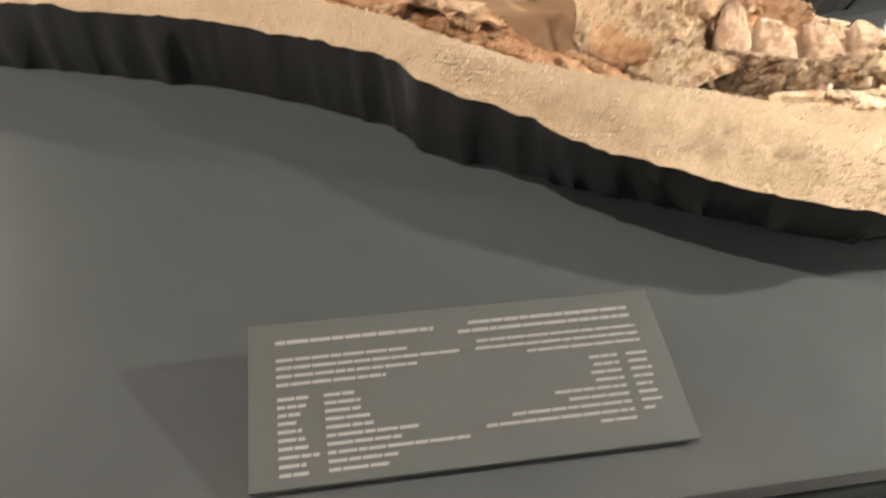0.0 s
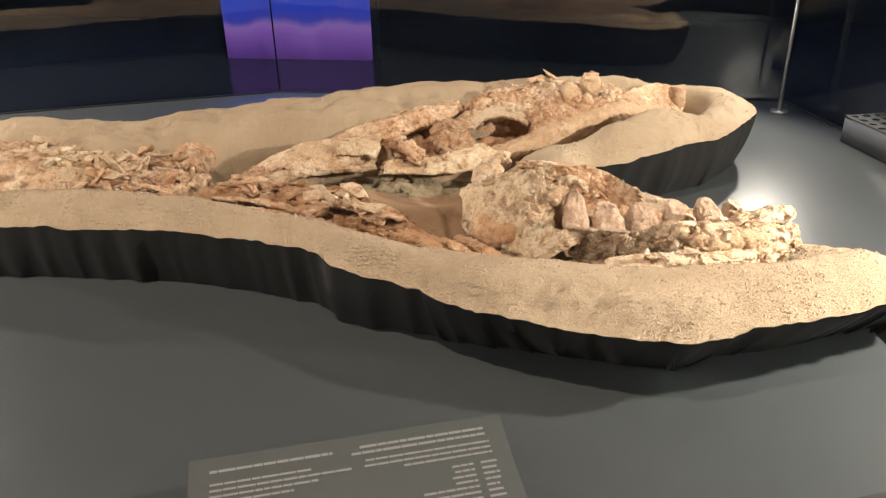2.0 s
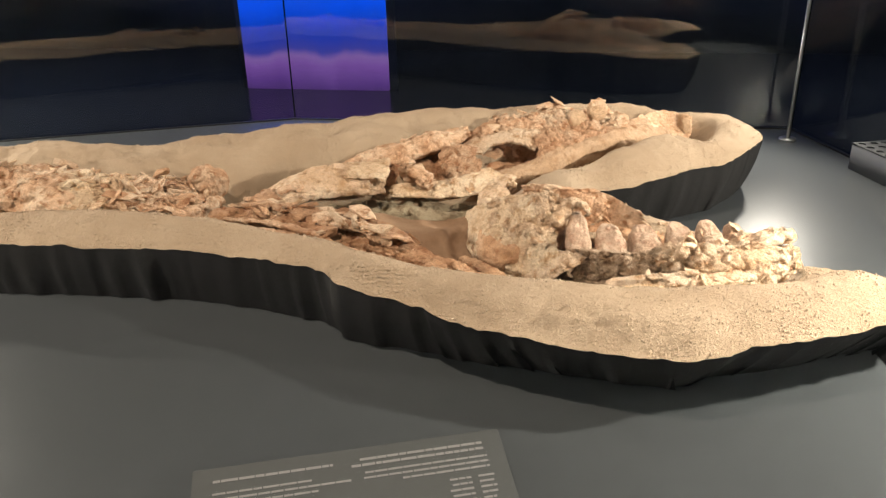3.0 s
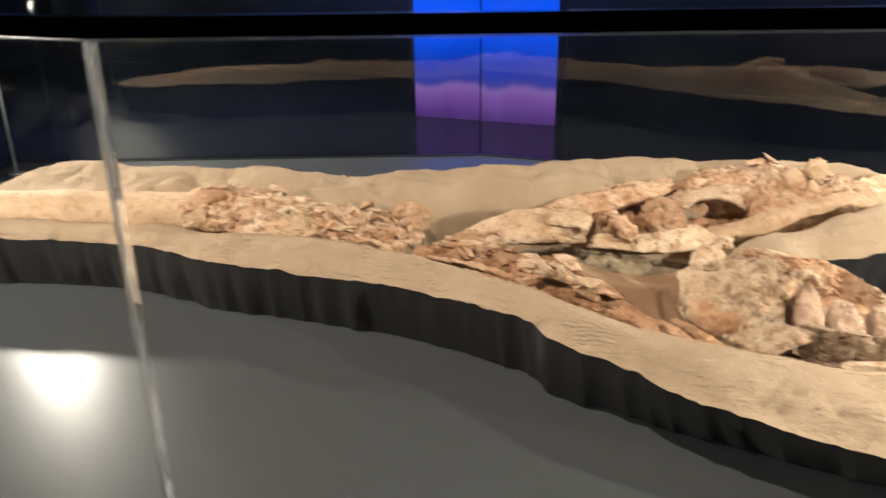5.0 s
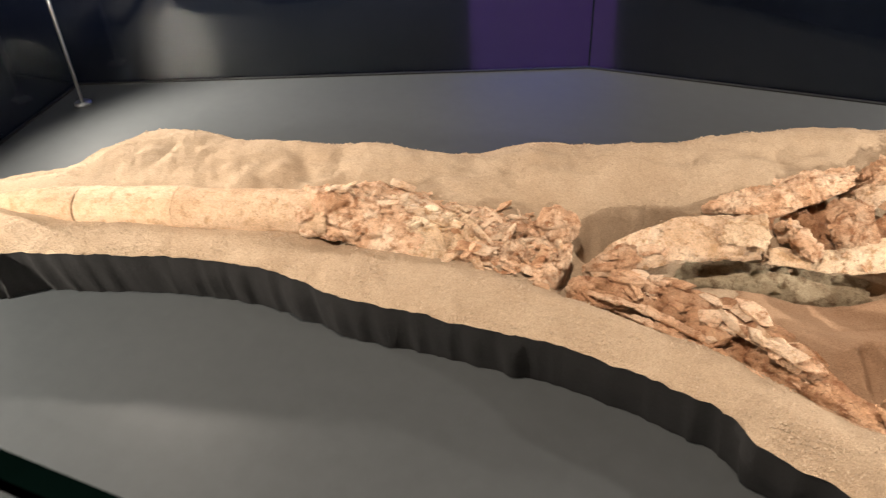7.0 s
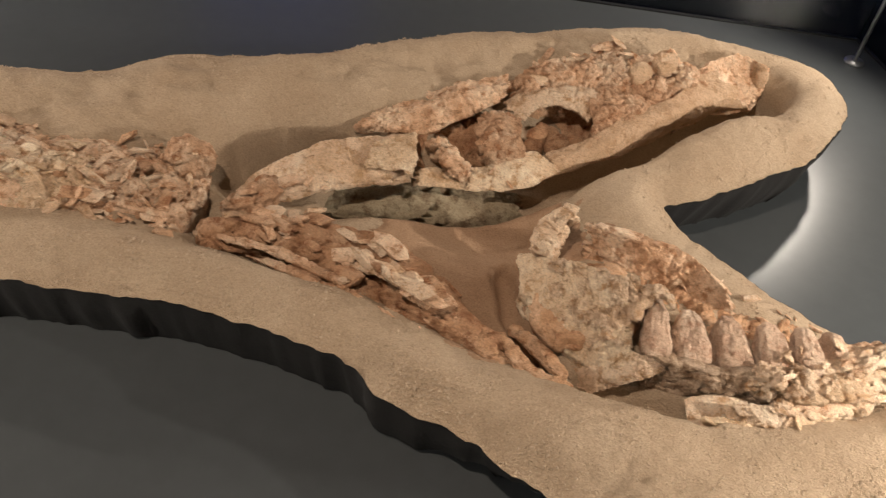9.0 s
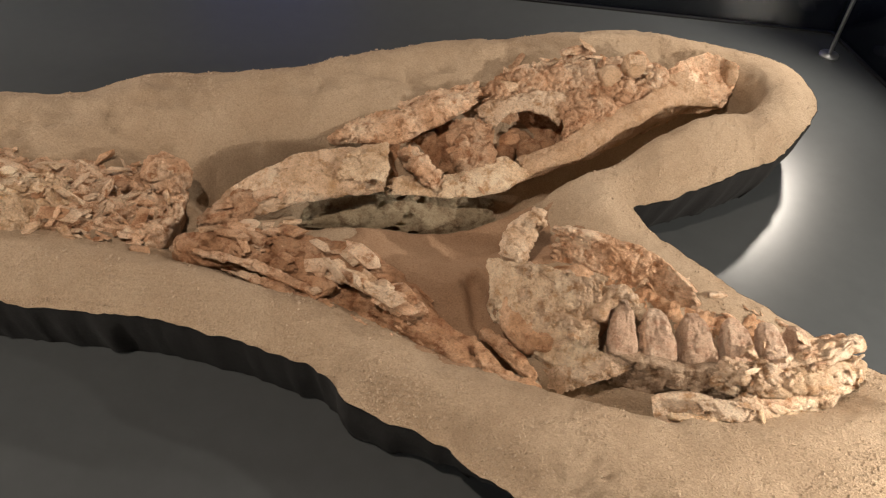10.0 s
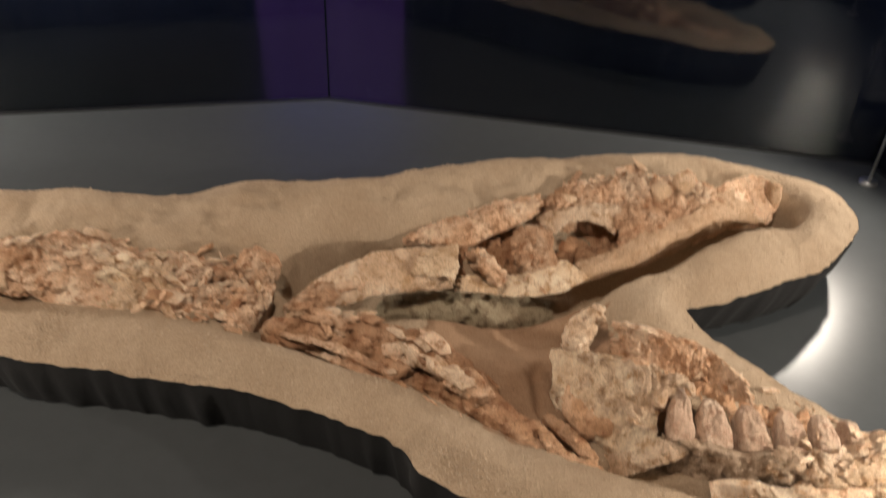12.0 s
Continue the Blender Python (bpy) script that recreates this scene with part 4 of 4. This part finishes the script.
bony("jaw_wing", plate([[(0.157, 0.723, 0.052), (0.191, 0.720, 0.075), (0.217, 0.719, 0.096), (0.247, 0.720, 0.116), (0.285, 0.715, 0.120)],
     [(0.169, 0.713, 0.050), (0.193, 0.707, 0.068), (0.216, 0.704, 0.084), (0.245, 0.702, 0.106), (0.286, 0.712, 0.117)],
     [(0.178, 0.706, 0.044), (0.200, 0.695, 0.050), (0.220, 0.695, 0.066), (0.247, 0.694, 0.094), (0.289, 0.709, 0.112)]],
    0.010, 130, 60, 31, 0.005, 0.0018, 0.14), BONE_PALE, "torn lower wing of bone")
bony("back_ridge", plate([[(0.172, 0.903, 0.155), (0.212, 0.894, 0.160), (0.251, 0.880, 0.160), (0.295, 0.888, 0.160), (0.328, 0.871, 0.150), (0.372, 0.835, 0.135)],
     [(0.173, 0.894, 0.130), (0.218, 0.886, 0.130), (0.258, 0.877, 0.130), (0.296, 0.868, 0.135), (0.332, 0.853, 0.130), (0.376, 0.824, 0.122)],
     [(0.177, 0.888, 0.105), (0.224, 0.870, 0.100), (0.268, 0.857, 0.100), (0.303, 0.843, 0.105), (0.341, 0.829, 0.105), (0.383, 0.819, 0.105)]],
    0.026, 190, 80, 35, 0.007, 0.0017, 0.10), BONE, "rugged back ridge of the jaw")
bony("cavity_floor", sweep([(0.20, 0.870, 0.080, 0.03, 0.03, 0), (0.28, 0.850, 0.082, 0.04, 0.032, 0), (0.38, 0.818, 0.082, 0.036, 0.030, 0), (0.50, 0.800, 0.078, 0.022, 0.02, 0)], 120, 60, 37, 0.012, 0.004), BONE_RED, "brown bone behind the teeth")
bony("tooth_socket", plate([[(0.262, 0.712, 0.126), (0.311, 0.701, 0.128), (0.353, 0.703, 0.130), (0.410, 0.717, 0.134), (0.469, 0.742, 0.138)],
     [(0.264, 0.707, 0.092), (0.312, 0.697, 0.098), (0.360, 0.694, 0.104), (0.417, 0.702, 0.108), (0.477, 0.725, 0.110)],
     [(0.268, 0.704, 0.050), (0.317, 0.698, 0.050), (0.373, 0.700, 0.052), (0.436, 0.705, 0.054), (0.498, 0.722, 0.054)]],
    0.030, 180, 80, 41, 0.008, 0.0026, 0.06), BONE_SHADED, "grey-tan socket wall under the teeth, half shadow in its colour")
for k, (x, y, z, r) in enumerate(((0.405, 0.706, 0.118, 0.024), (0.445, 0.712, 0.120, 0.022), (0.430, 0.690, 0.092, 0.022))):
    bony("jaw_lump", lump((x, y, z), (r * 1.25, r * 0.8, r), (10 * k, 20, 35 * k), 5, 130 + k, 0.009, 0.0040, 2.6, 1.2), BONE_PALE, "rough cream bone lump beside the teeth")
bony("rear_end", sweep([(0.44, 0.735, 0.080, 0.040, 0.030, 0), (0.50, 0.740, 0.086, 0.040, 0.034, 0), (0.55, 0.752, 0.094, 0.030, 0.030, 0), (0.59, 0.770, 0.108, 0.016, 0.018, 0)], 120, 80, 43, 0.012, 0.005, 2.2, (0.6, 1, 1)), BONE_PALE, "splintered rear end of the jaw")


# splinters fanning out past the last tooth: start, end, half width
for k, (x0, y0, z0, x1, y1, z1, w) in enumerate(((0.430, 0.720, 0.116, 0.585, 0.786, 0.136, 0.014), (0.440, 0.700, 0.106, 0.590, 0.760, 0.118, 0.017), (0.415, 0.684, 0.094, 0.580, 0.738, 0.102, 0.015),
                                                (0.360, 0.668, 0.096, 0.470, 0.676, 0.098, 0.016), (0.395, 0.660, 0.092, 0.520, 0.708, 0.094, 0.012), (0.470, 0.752, 0.112, 0.570, 0.800, 0.122, 0.010),
                                                (0.500, 0.735, 0.120, 0.566, 0.772, 0.150, 0.012), (0.330, 0.655, 0.092, 0.420, 0.655, 0.092, 0.010))):
    mid = ((x0 + x1) / 2, (y0 + y1) / 2 - 0.004, (z0 + z1) / 2 + 0.004)
    bony("rear_splinter", sweep([(x0, y0, z0, w * 0.5, 0.006, 10), (*mid, w, 0.010, 18), (x1, y1, z1, w * 0.45, 0.006, 25)], 90, 36, 140 + k, 0.006, 0.0036, 3.2, (0.5, 1, 1)), (BONE_PALE, BONE_WHITE, BONE)[k % 3], "long pale splinter at the end of the jaw")


def molar(x, y, z, w, h, turn, seed, lean):
    """A blunt plate: broad flat face, tapered to a rounded top."""
    bm = bmesh.new()
    bmesh.ops.create_icosphere(bm, subdivisions=5, radius=1.0)
    m = pose(x, y, z, -lean, 0, turn)
    for v in bm.verts:
        n = v.co.normalized()
        p = 4.0
        s = (abs(n.x) ** p + abs(n.y) ** p + abs(n.z) ** p) ** (-1 / p)
        q = Vector((n.x * s, n.y * s, n.z * s))
        taper = 1.0 - 0.50 * (q.z * 0.5 + 0.5) ** 1.5
        q = Vector((q.x * w * taper, q.y * 0.024 * taper, q.z * h))
        q += n * (0.0030 * nz(q, 45, seed, 5) + 0.0015 * nz((q.x, q.y, q.z * 0.2), 160, seed, 3))
        v.co = m @ q
    return bm


for k, (x, y, z, w, h, lean) in enumerate(((0.266, 0.756, 0.130, 0.020, 0.040, 58), (0.315, 0.762, 0.115, 0.026, 0.040, 70), (0.367, 0.760, 0.117, 0.026, 0.040, 70), (0.418, 0.758, 0.124, 0.022, 0.036, 62), (0.459, 0.758, 0.132, 0.018, 0.032, 56), (0.499, 0.768, 0.128, 0.016, 0.026, 46))):
    bony("molar", molar(x, y, z, w, h, 6 + 3 * k, 50 + k, lean), ENAMEL, "ridged brown-pink molar plate")

# splintered lower edge
bony("splintered_bone", sweep([(-0.385, 0.822, 0.088, 0.014, 0.014, 0), (-0.26, 0.838, 0.088, 0.042, 0.024, 8), (-0.14, 0.815, 0.084, 0.054, 0.026, 10), (-0.04, 0.775, 0.076, 0.044, 0.024, 8), (0.07, 0.712, 0.062, 0.014, 0.014, 0)],
                              220, 80, 61, 0.008, 0.0042, 2.4, (0.5, 1, 1)), BONE_RED, "reddish splintered bone")
bony("shaggy_rock", lump((-0.440, 0.940, 0.118), (0.036, 0.030, 0.032), (0, 20, 30), 5, 93, 0.008, 0.0040), BONE, "shaggy orange rock lump")
for k, pts in enumerate((((0.070, 0.748, 0.074), (0.086, 0.718, 0.082), (0.112, 0.690, 0.084), (0.172, 0.668, 0.082)), ((0.081, 0.762, 0.070), (0.110, 0.740, 0.074), (0.143, 0.709, 0.076), (0.162, 0.692, 0.074)),
                         ((-0.045, 0.768, 0.084), (0.015, 0.748, 0.082), (0.060, 0.732, 0.078), (0.085, 0.725, 0.074)), ((-0.02, 0.745, 0.082), (0.04, 0.720, 0.080), (0.085, 0.696, 0.076), (0.12, 0.678, 0.072)))):
    bony("curved_splinter", sweep([(*p, w, 0.007, 0) for p, w in zip(pts, (0.005, 0.013, 0.014, 0.006))], 110, 36, 63 + k, 0.004, 0.0024, 3.0, (0.6, 1, 1)), BONE_RED, "thin curved red splinter")
for k, pts in enumerate((((-0.385, 0.812, 0.102), (-0.27, 0.800, 0.106), (-0.15, 0.765, 0.100)), ((-0.30, 0.790, 0.098), (-0.18, 0.762, 0.096), (-0.07, 0.728, 0.090)), ((-0.17, 0.800, 0.112), (-0.10, 0.784, 0.110), (-0.03, 0.752, 0.100)),
                         ((-0.60, 0.786, 0.104), (-0.53, 0.785, 0.104), (-0.46, 0.792, 0.102)))):
    bony("long_splinter", sweep([(*p, w, 0.0042, 0) for p, w in zip(pts, (0.004, 0.010, 0.004))], 90, 28, 67 + k, 0.004, 0.0022, 4.0), BONE, "long thin bone splinter")

# ---------------------------------------------------------------- loose fragments
bpy.context.view_layer.update()
tv, tf = [], []
for ob in base_parts + [sand]:
    o = len(tv)
    tv += [v.co.copy() for v in ob.data.vertices]
    tf += [[o + i for i in p.vertices] for p in ob.data.polygons]
TREE = BVHTree.FromPolygons(tv, tf)


def drop(x, y):
    hit = TREE.ray_cast(Vector((x, y, 0.5)), Vector((0, 0, -1)))
    return (hit[0].z, hit[1]) if hit[0] else (0.1, Vector((0, 0, 1)))


CHIPS = []
for k in range(14):
    rng = random.Random(900 + k)
    bm = chip((1.0, rng.uniform(0.28, 0.62), rng.uniform(0.12, 0.26)), 700 + k, 19)
    me = bpy.data.meshes.new("bone_fragment")
    bm.to_mesh(me)
    bm.free()
    CHIPS.append(me)
CHIP_SETS = {}
for mname, m in (("b", BONE), ("p", BONE_PALE), ("w", BONE_WHITE), ("r", BONE_RED)):
    CHIP_SETS[mname] = []
    for me in CHIPS:
        c = me.copy()
        c.materials.append(m)
        CHIP_SETS[mname].append(c)


def scatter(seed, count, place, size, turn, kinds, lift=0.2, tip=18):
    """Loose fragments: place(rng) gives x, y; size (least, most) half length; turn (mean, spread) degrees."""
    rng = random.Random(seed)
    for _ in range(count):
        x, y = place(rng)
        z, n = drop(x, y)
        r = size[0] + (size[1] - size[0]) * rng.random() ** 1.8
        me = rng.choice(CHIP_SETS[rng.choice(kinds)])
        ob = new("bone_fragment", me)
        ob.parent = fossil
        yaw = radians(rng.gauss(*turn))
        q = Vector((0, 0, 1)).rotation_difference(n.lerp(Vector((0, 0, 1)), 0.45).normalized())
        rot = q.to_matrix().to_4x4() @ Euler((radians(rng.gauss(0, tip)), radians(rng.gauss(0, tip)), yaw)).to_matrix().to_4x4()
        ob.matrix_basis = Matrix.Translation((x, y, z + lift * r * 0.35)) @ rot @ Matrix.Diagonal((r, r * rng.uniform(0.7, 1.1), r * rng.uniform(0.7, 1.2), 1))


def along(pts, half):
    def place(rng):
        i = rng.randrange(len(pts) - 1)
        t = rng.random()
        (x0, y0), (x1, y1) = pts[i], pts[i + 1]
        d = Vector((x1 - x0, y1 - y0)).normalized()
        o = max(-0.95, min(0.95, rng.gauss(0, 0.5))) * half
        return x0 + (x1 - x0) * t - d.y * o, y0 + (y1 - y0) * t + d.x * o
    return place


scatter(21, 70, along([(-0.79, 0.862), (-0.60, 0.88), (-0.41, 0.89)], 0.075), (0.004, 0.013), (5, 50), "bbpr", 0.6, 25)
scatter(22, 40, along([(-0.34, 0.85), (-0.14, 0.80), (0.03, 0.735)], 0.045), (0.004, 0.014), (-24, 25), "bbr", 0.6, 20)
scatter(1, 62, along([(-0.58, 0.88), (-0.42, 0.89)], 0.075), (0.010, 0.034), (10, 50), "bbppr", 0.7, 24)
scatter(2, 38, along([(-0.83, 0.850), (-0.60, 0.90)], 0.055), (0.010, 0.036), (8, 25), "bppw", 0.3, 9)
scatter(3, 22, along([(-0.665, 0.835), (-0.565, 0.845)], 0.035), (0.010, 0.030), (5, 12), "wwwp", 0.4, 8)
scatter(4, 16, along([(-0.58, 0.80), (-0.42, 0.81)], 0.02), (0.010, 0.032), (3, 20), "bpr", 0.5)
scatter(5, 34, along([(-0.30, 0.838), (-0.14, 0.812), (0.0, 0.75)], 0.05), (0.012, 0.046), (-28, 9), "bbprr", 0.5, 10)
scatter(17, 7, along([(-0.16, 0.815), (-0.04, 0.762)], 0.02), (0.026, 0.044), (-30, 7), "pwp", 0.7, 8)
scatter(6, 26, along([(-0.38, 0.875), (-0.25, 0.885)], 0.035), (0.010, 0.030), (0, 60), "bpr", 0.7)
scatter(7, 40, along([(0.42, 0.715), (0.58, 0.768)], 0.045), (0.006, 0.022), (20, 30), "pppb", 0.5, 24)
scatter(8, 22, along([(0.31, 0.672), (0.47, 0.672)], 0.018), (0.008, 0.026), (5, 35), "ppw", 0.6)
scatter(9, 24, along([(0.30, 0.88), (0.44, 0.825), (0.53, 0.80)], 0.03), (0.006, 0.020), (0, 90), "bp", 0.6)
scatter(10, 26, along([(0.04, 1.29), (0.14, 1.335), (0.22, 1.37)], 0.035), (0.008, 0.030), (28, 25), "bbp", 0.5, 18)
scatter(14, 5, along([(-0.33, 0.885), (-0.17, 0.985)], 0.05), (0.012, 0.034), (38, 20), "pb", 0.15, 6)
scatter(15, 4, along([(0.07, 1.25), (0.20, 1.285)], 0.03), (0.008, 0.022), (20, 30), "pb", 0.2, 8)
scatter(16, 4, along([(0.12, 0.85), (0.24, 0.80)], 0.05), (0.006, 0.018), (0, 80), "pb", 0.2, 10)
scatter(11, 14, along([(-0.13, 1.12), (0.04, 1.25)], 0.04), (0.008, 0.022), (38, 25), "bp", 0.3, 8)
scatter(12, 16, along([(-0.09, 1.06), (0.05, 1.08)], 0.04), (0.006, 0.018), (0, 80), "bpr", 0.5)
scatter(13, 14, along([(0.21, 1.32), (0.34, 1.36)], 0.03), (0.008, 0.022), (20, 60), "bp", 0.4)
for k, (x, y, r, turn, kind) in enumerate(((0.352, 0.672, 0.052, 14, "p"), (0.195, 1.398, 0.022, 70, "b"), (-0.120, 0.842, 0.034, -50, "p"), (-0.165, 0.842, 0.030, -35, "b"), (-0.285, 0.868, 0.024, 10, "p"))):
    z, n = drop(x, y)
    ob = new("bone_fragment", CHIP_SETS[kind][k])
    ob.parent = fossil
    ob.matrix_basis = pose(x, y, z + 0.006, 12, -8, turn) @ Matrix.Diagonal((r, r, r * (1.6 if k == 1 else 0.8), 1))

# ---------------------------------------------------------------- red silt in the hollow, loose grains
silt_mask = np.clip(1.25 * bell(GRID, 0.03, 0.93, 0.17, 0.11, 18) + 1.0 * bell(GRID, 0.06, 0.76, 0.07, 0.09, 40), 0, 1.4)
for k in np.where(silt_mask > 0.2)[0]:
    silt_mask[k] += 0.35 * nz((*GRID[k], 0), 22, 77, 4)
keep = ((silt_mask > 0.26) & (DIST > 0.02)).reshape(NX, NY)
cells = keep[:-1, :-1] & keep[1:, :-1] & keep[:-1, 1:] & keep[1:, 1:]
I, J = np.where(cells)
corner = np.stack([I * NY + J, (I + 1) * NY + J, (I + 1) * NY + J + 1, I * NY + J + 1], 1)
used = np.unique(corner)
renum = np.full(NX * NY, -1)
renum[used] = np.arange(len(used))
lift = np.clip((silt_mask[used] - 0.5) * 0.022, -0.005, 0.004)
me = bpy.data.meshes.new("red_silt")
me.from_pydata(np.column_stack([GRID[used], HEIGHT[used] + lift]).tolist(), [], renum[corner].tolist())
for p in me.polygons:
    p.use_smooth = True
me.materials.append(SAND_RED)
silt = new("red_silt", me)
silt.parent = sand_bed
silt["label"] = "reddish brown silt in the hollow"

rng = np.random.default_rng(5)
gv, gf = [], []
octa = np.array([(1, 0, 0), (-1, 0, 0), (0, 1, 0), (0, -1, 0), (0, 0, 1), (0, 0, -1)], float)
tri = [(0, 2, 4), (2, 1, 4), (1, 3, 4), (3, 0, 4), (2, 0, 5), (1, 2, 5), (3, 1, 5), (0, 3, 5)]
inner = np.where(DIST > 0.004)[0]
dens = np.exp(-(DIST[inner] / 0.06) ** 2) + 0.15
for n_, k in enumerate(inner):
    x, y = GRID[k]
    dens[n_] *= 0.25 + max(0.0, 0.9 + 2.2 * nz((x, y, 0), 14, 40, 3)) ** 2
    if y < 0.80:
        dens[n_] *= 2.5
pick = rng.choice(len(inner), 20000, p=dens / dens.sum())
for n_ in pick:
    k = inner[n_]
    x, y = GRID[k] + rng.uniform(-0.5, 0.5, 2) * STEP
    r = 0.0006 + 0.0015 * rng.random() ** 3
    o = len(gv)
    gv += (octa * r * rng.uniform(0.7, 1.3, (6, 3)) + (x, y, HEIGHT[k] + r * 0.3)).tolist()
    gf += [(a + o, b + o, c + o) for a, b, c in tri]
me = bpy.data.meshes.new("sand_grains")
me.from_pydata(gv, [], gf)
me.materials.append(GRAIN)
grains = new("sand_grains", me)
grains.parent = sand_bed
tagged(grains, "coarse loose tan grains", kind="stuff")

# ---------------------------------------------------------------- label, vents, lamps
label_turn = math.degrees(math.atan2(0.125, 0.318))
LW, LH = 0.345, 0.141
info = tagged(empty("info_label", (-0.084, 0.124, 0.0)), "grey bilingual information label tilted on a wedge, white text", "label")
info.rotation_euler = (0, 0, radians(label_turn))
TILT = pose(0, 0, 0.004, 13, 0, 0)
panel = part("panel", bevelled_box((0, 0, 0), (LW, LH, 0.003), 0.0006, TILT), LABEL, info, "satin grey panel", smooth=False)
part("wedge", bevelled_box((0.03, 0.03, 0), (LW - 0.03, LH - 0.012, 0.003), 0.0006, pose(0, 0, 0.002, 10, 0, 0)), CHANNEL, info, smooth=False)
part("foot", bevelled_box((0.04, LH - 0.03, 0), (LW - 0.04, LH - 0.022, 0.028), 0.0006), CHANNEL, info, smooth=False)


def text_bar(u0, u1, v, h, seed, breaks=True):
    """A line of writing too small to read, as short bars."""
    r = random.Random(seed)
    bm = bmesh.new()
    x = u0
    while x < u1 - 0.002:
        w = min(r.uniform(0.006, 0.020) if breaks else u1 - u0, u1 - x)
        box(bm, (x, v - h / 2, 0.0031), (x + w, v + h / 2, 0.0034), TILT)
        x += w + 0.0011
    part("text_bar", bm, INK, info, smooth=False)


def down(f):
    return LH * (0.965 - f)


text_bar(0.022, 0.152, down(0.10), 0.0034, 1)
for k, w in enumerate((0.118, 0.148, 0.112, 0.086)):
    text_bar(0.022, 0.022 + w * (1 if k != 0 else 0.9), down(0.215 + 0.052 * k), 0.0026, 10 + k)
for k, w in enumerate((0.026, 0.028, 0.030, 0.034, 0.036, 0.070, 0.056, 0.108, 0.052, 0.044)):
    text_bar(0.022, 0.022 + (0.024, 0.022, 0.020, 0.017, 0.018, 0.020, 0.022, 0.030, 0.020, 0.024)[k], down(0.46 + 0.048 * k), 0.0026, 30 + k)
    text_bar(0.058, 0.058 + w, down(0.46 + 0.048 * k), 0.0026, 50 + k)
for k, w in enumerate((0.140, 0.150)):
    text_bar(0.322 - w, 0.322, down(0.085 + 0.055 * k), 0.0034, 70 + k)
for k, w in enumerate((0.138, 0.140, 0.098)):
    text_bar(0.324 - w, 0.324, down(0.215 + 0.05 * k), 0.0026, 80 + k)
for k, w in enumerate((0.024, 0.022, 0.026, 0.024, 0.060, 0.050, 0.098, 0.120, 0.030)):
    text_bar(0.300 - w, 0.300, down(0.40 + 0.05 * k), 0.0026, 90 + k)
    if k < 8:
        text_bar(0.308, 0.308 + (0.018, 0.016, 0.018, 0.017, 0.014, 0.016, 0.018, 0.010)[k], down(0.40 + 0.05 * k), 0.0026, 110 + k)


def vent_box(place, turn):
    """A low grey box with a perforated top."""
    v = tagged(empty("vent_box", place), "low grey box with a perforated top on the plinth", "vent", "vent boxes on the plinth")
    v.rotation_euler = (0, 0, radians(turn))
    part("body", bevelled_box((-0.075, -0.19, 0), (0.075, 0.19, 0.060), 0.002), VENT, v)
    bm = bmesh.new()
    nx, ny, px, py, hole = 5, 12, 0.030, 0.0317, 0.009
    for i in range(nx):
        for j in range(ny):
            cx, cy = -0.075 + px * (i + 0.5), -0.19 + py * (j + 0.5)
            outer = [bm.verts.new((cx + sx * px / 2, cy + sy * py / 2, 0.0635)) for sx, sy in ((-1, -1), (0, -1), (1, -1), (1, 0), (1, 1), (0, 1), (-1, 1), (-1, 0))]
            ring_ = [bm.verts.new((cx + hole * math.cos(a), cy + hole * math.sin(a), 0.0635)) for a in [radians(225 + 45 * q) for q in range(8)]]
            low = [bm.verts.new((w.co.x, w.co.y, 0.0612)) for w in ring_]
            for q in range(8):
                bm.faces.new((outer[q], outer[(q + 1) % 8], ring_[(q + 1) % 8], ring_[q]))
                bm.faces.new((ring_[q], ring_[(q + 1) % 8], low[(q + 1) % 8], low[q]))
    bmesh.ops.remove_doubles(bm, verts=bm.verts[:], dist=0.0002)
    part("perforated_top", bm, VENT, v, "grey sheet with rows of round holes", smooth=False)
    # Black plate just below the holes stands in for the unlit inside.
    part("shade_plate", bevelled_box((-0.073, -0.188, 0.0602), (0.073, 0.188, 0.0608), 0.0001), CHANNEL, v, "dark plate for the shade inside the box", smooth=False)
    return v


vent = vent_box((-1.80, 0.69, 0.0), 19)
copy_thing(vent, pose(1.02, 1.40, 0, 0, 0, 19))


def rod_lamp(x, y, aim):
    """A small display lamp on a thin rod standing on the plinth."""
    lamp = tagged(empty("rod_lamp", (x, y, 0)), "small bright display lamp on a thin metal rod", "lamp", "rod lamps on the plinth")
    turn = (Vector(aim) - Vector((x, y, ROD_TOP))).to_track_quat("-Z", "Y").to_matrix().to_4x4()
    top = Matrix.Translation((0, 0, ROD_TOP)) @ turn
    for name, r, depth, m, material, label in (("base", 0.022, 0.006, Matrix.Translation((0, 0, 0.003)), ROD, ""), ("rod", 0.0045, ROD_TOP - 0.01, Matrix.Translation((0, 0, ROD_TOP / 2)), ROD, "thin brushed metal rod"),
                                               ("head", 0.026, 0.040, top @ Matrix.Translation((0, 0, 0.024)), HOUSING, "short black lamp head"), ("lens", 0.022, 0.003, top @ Matrix.Translation((0, 0, 0.001)), BULB, "glowing white lens")):
        bm = bmesh.new()
        bmesh.ops.create_cone(bm, cap_ends=True, segments=20, radius1=r, radius2=r * (0.85 if name == "head" else 1), depth=depth)
        bmesh.ops.transform(bm, matrix=m, verts=bm.verts[:])
        part(name, bm, material, lamp, label)


for (x, y), aim, power in RODS:
    rod_lamp(x, y, aim)
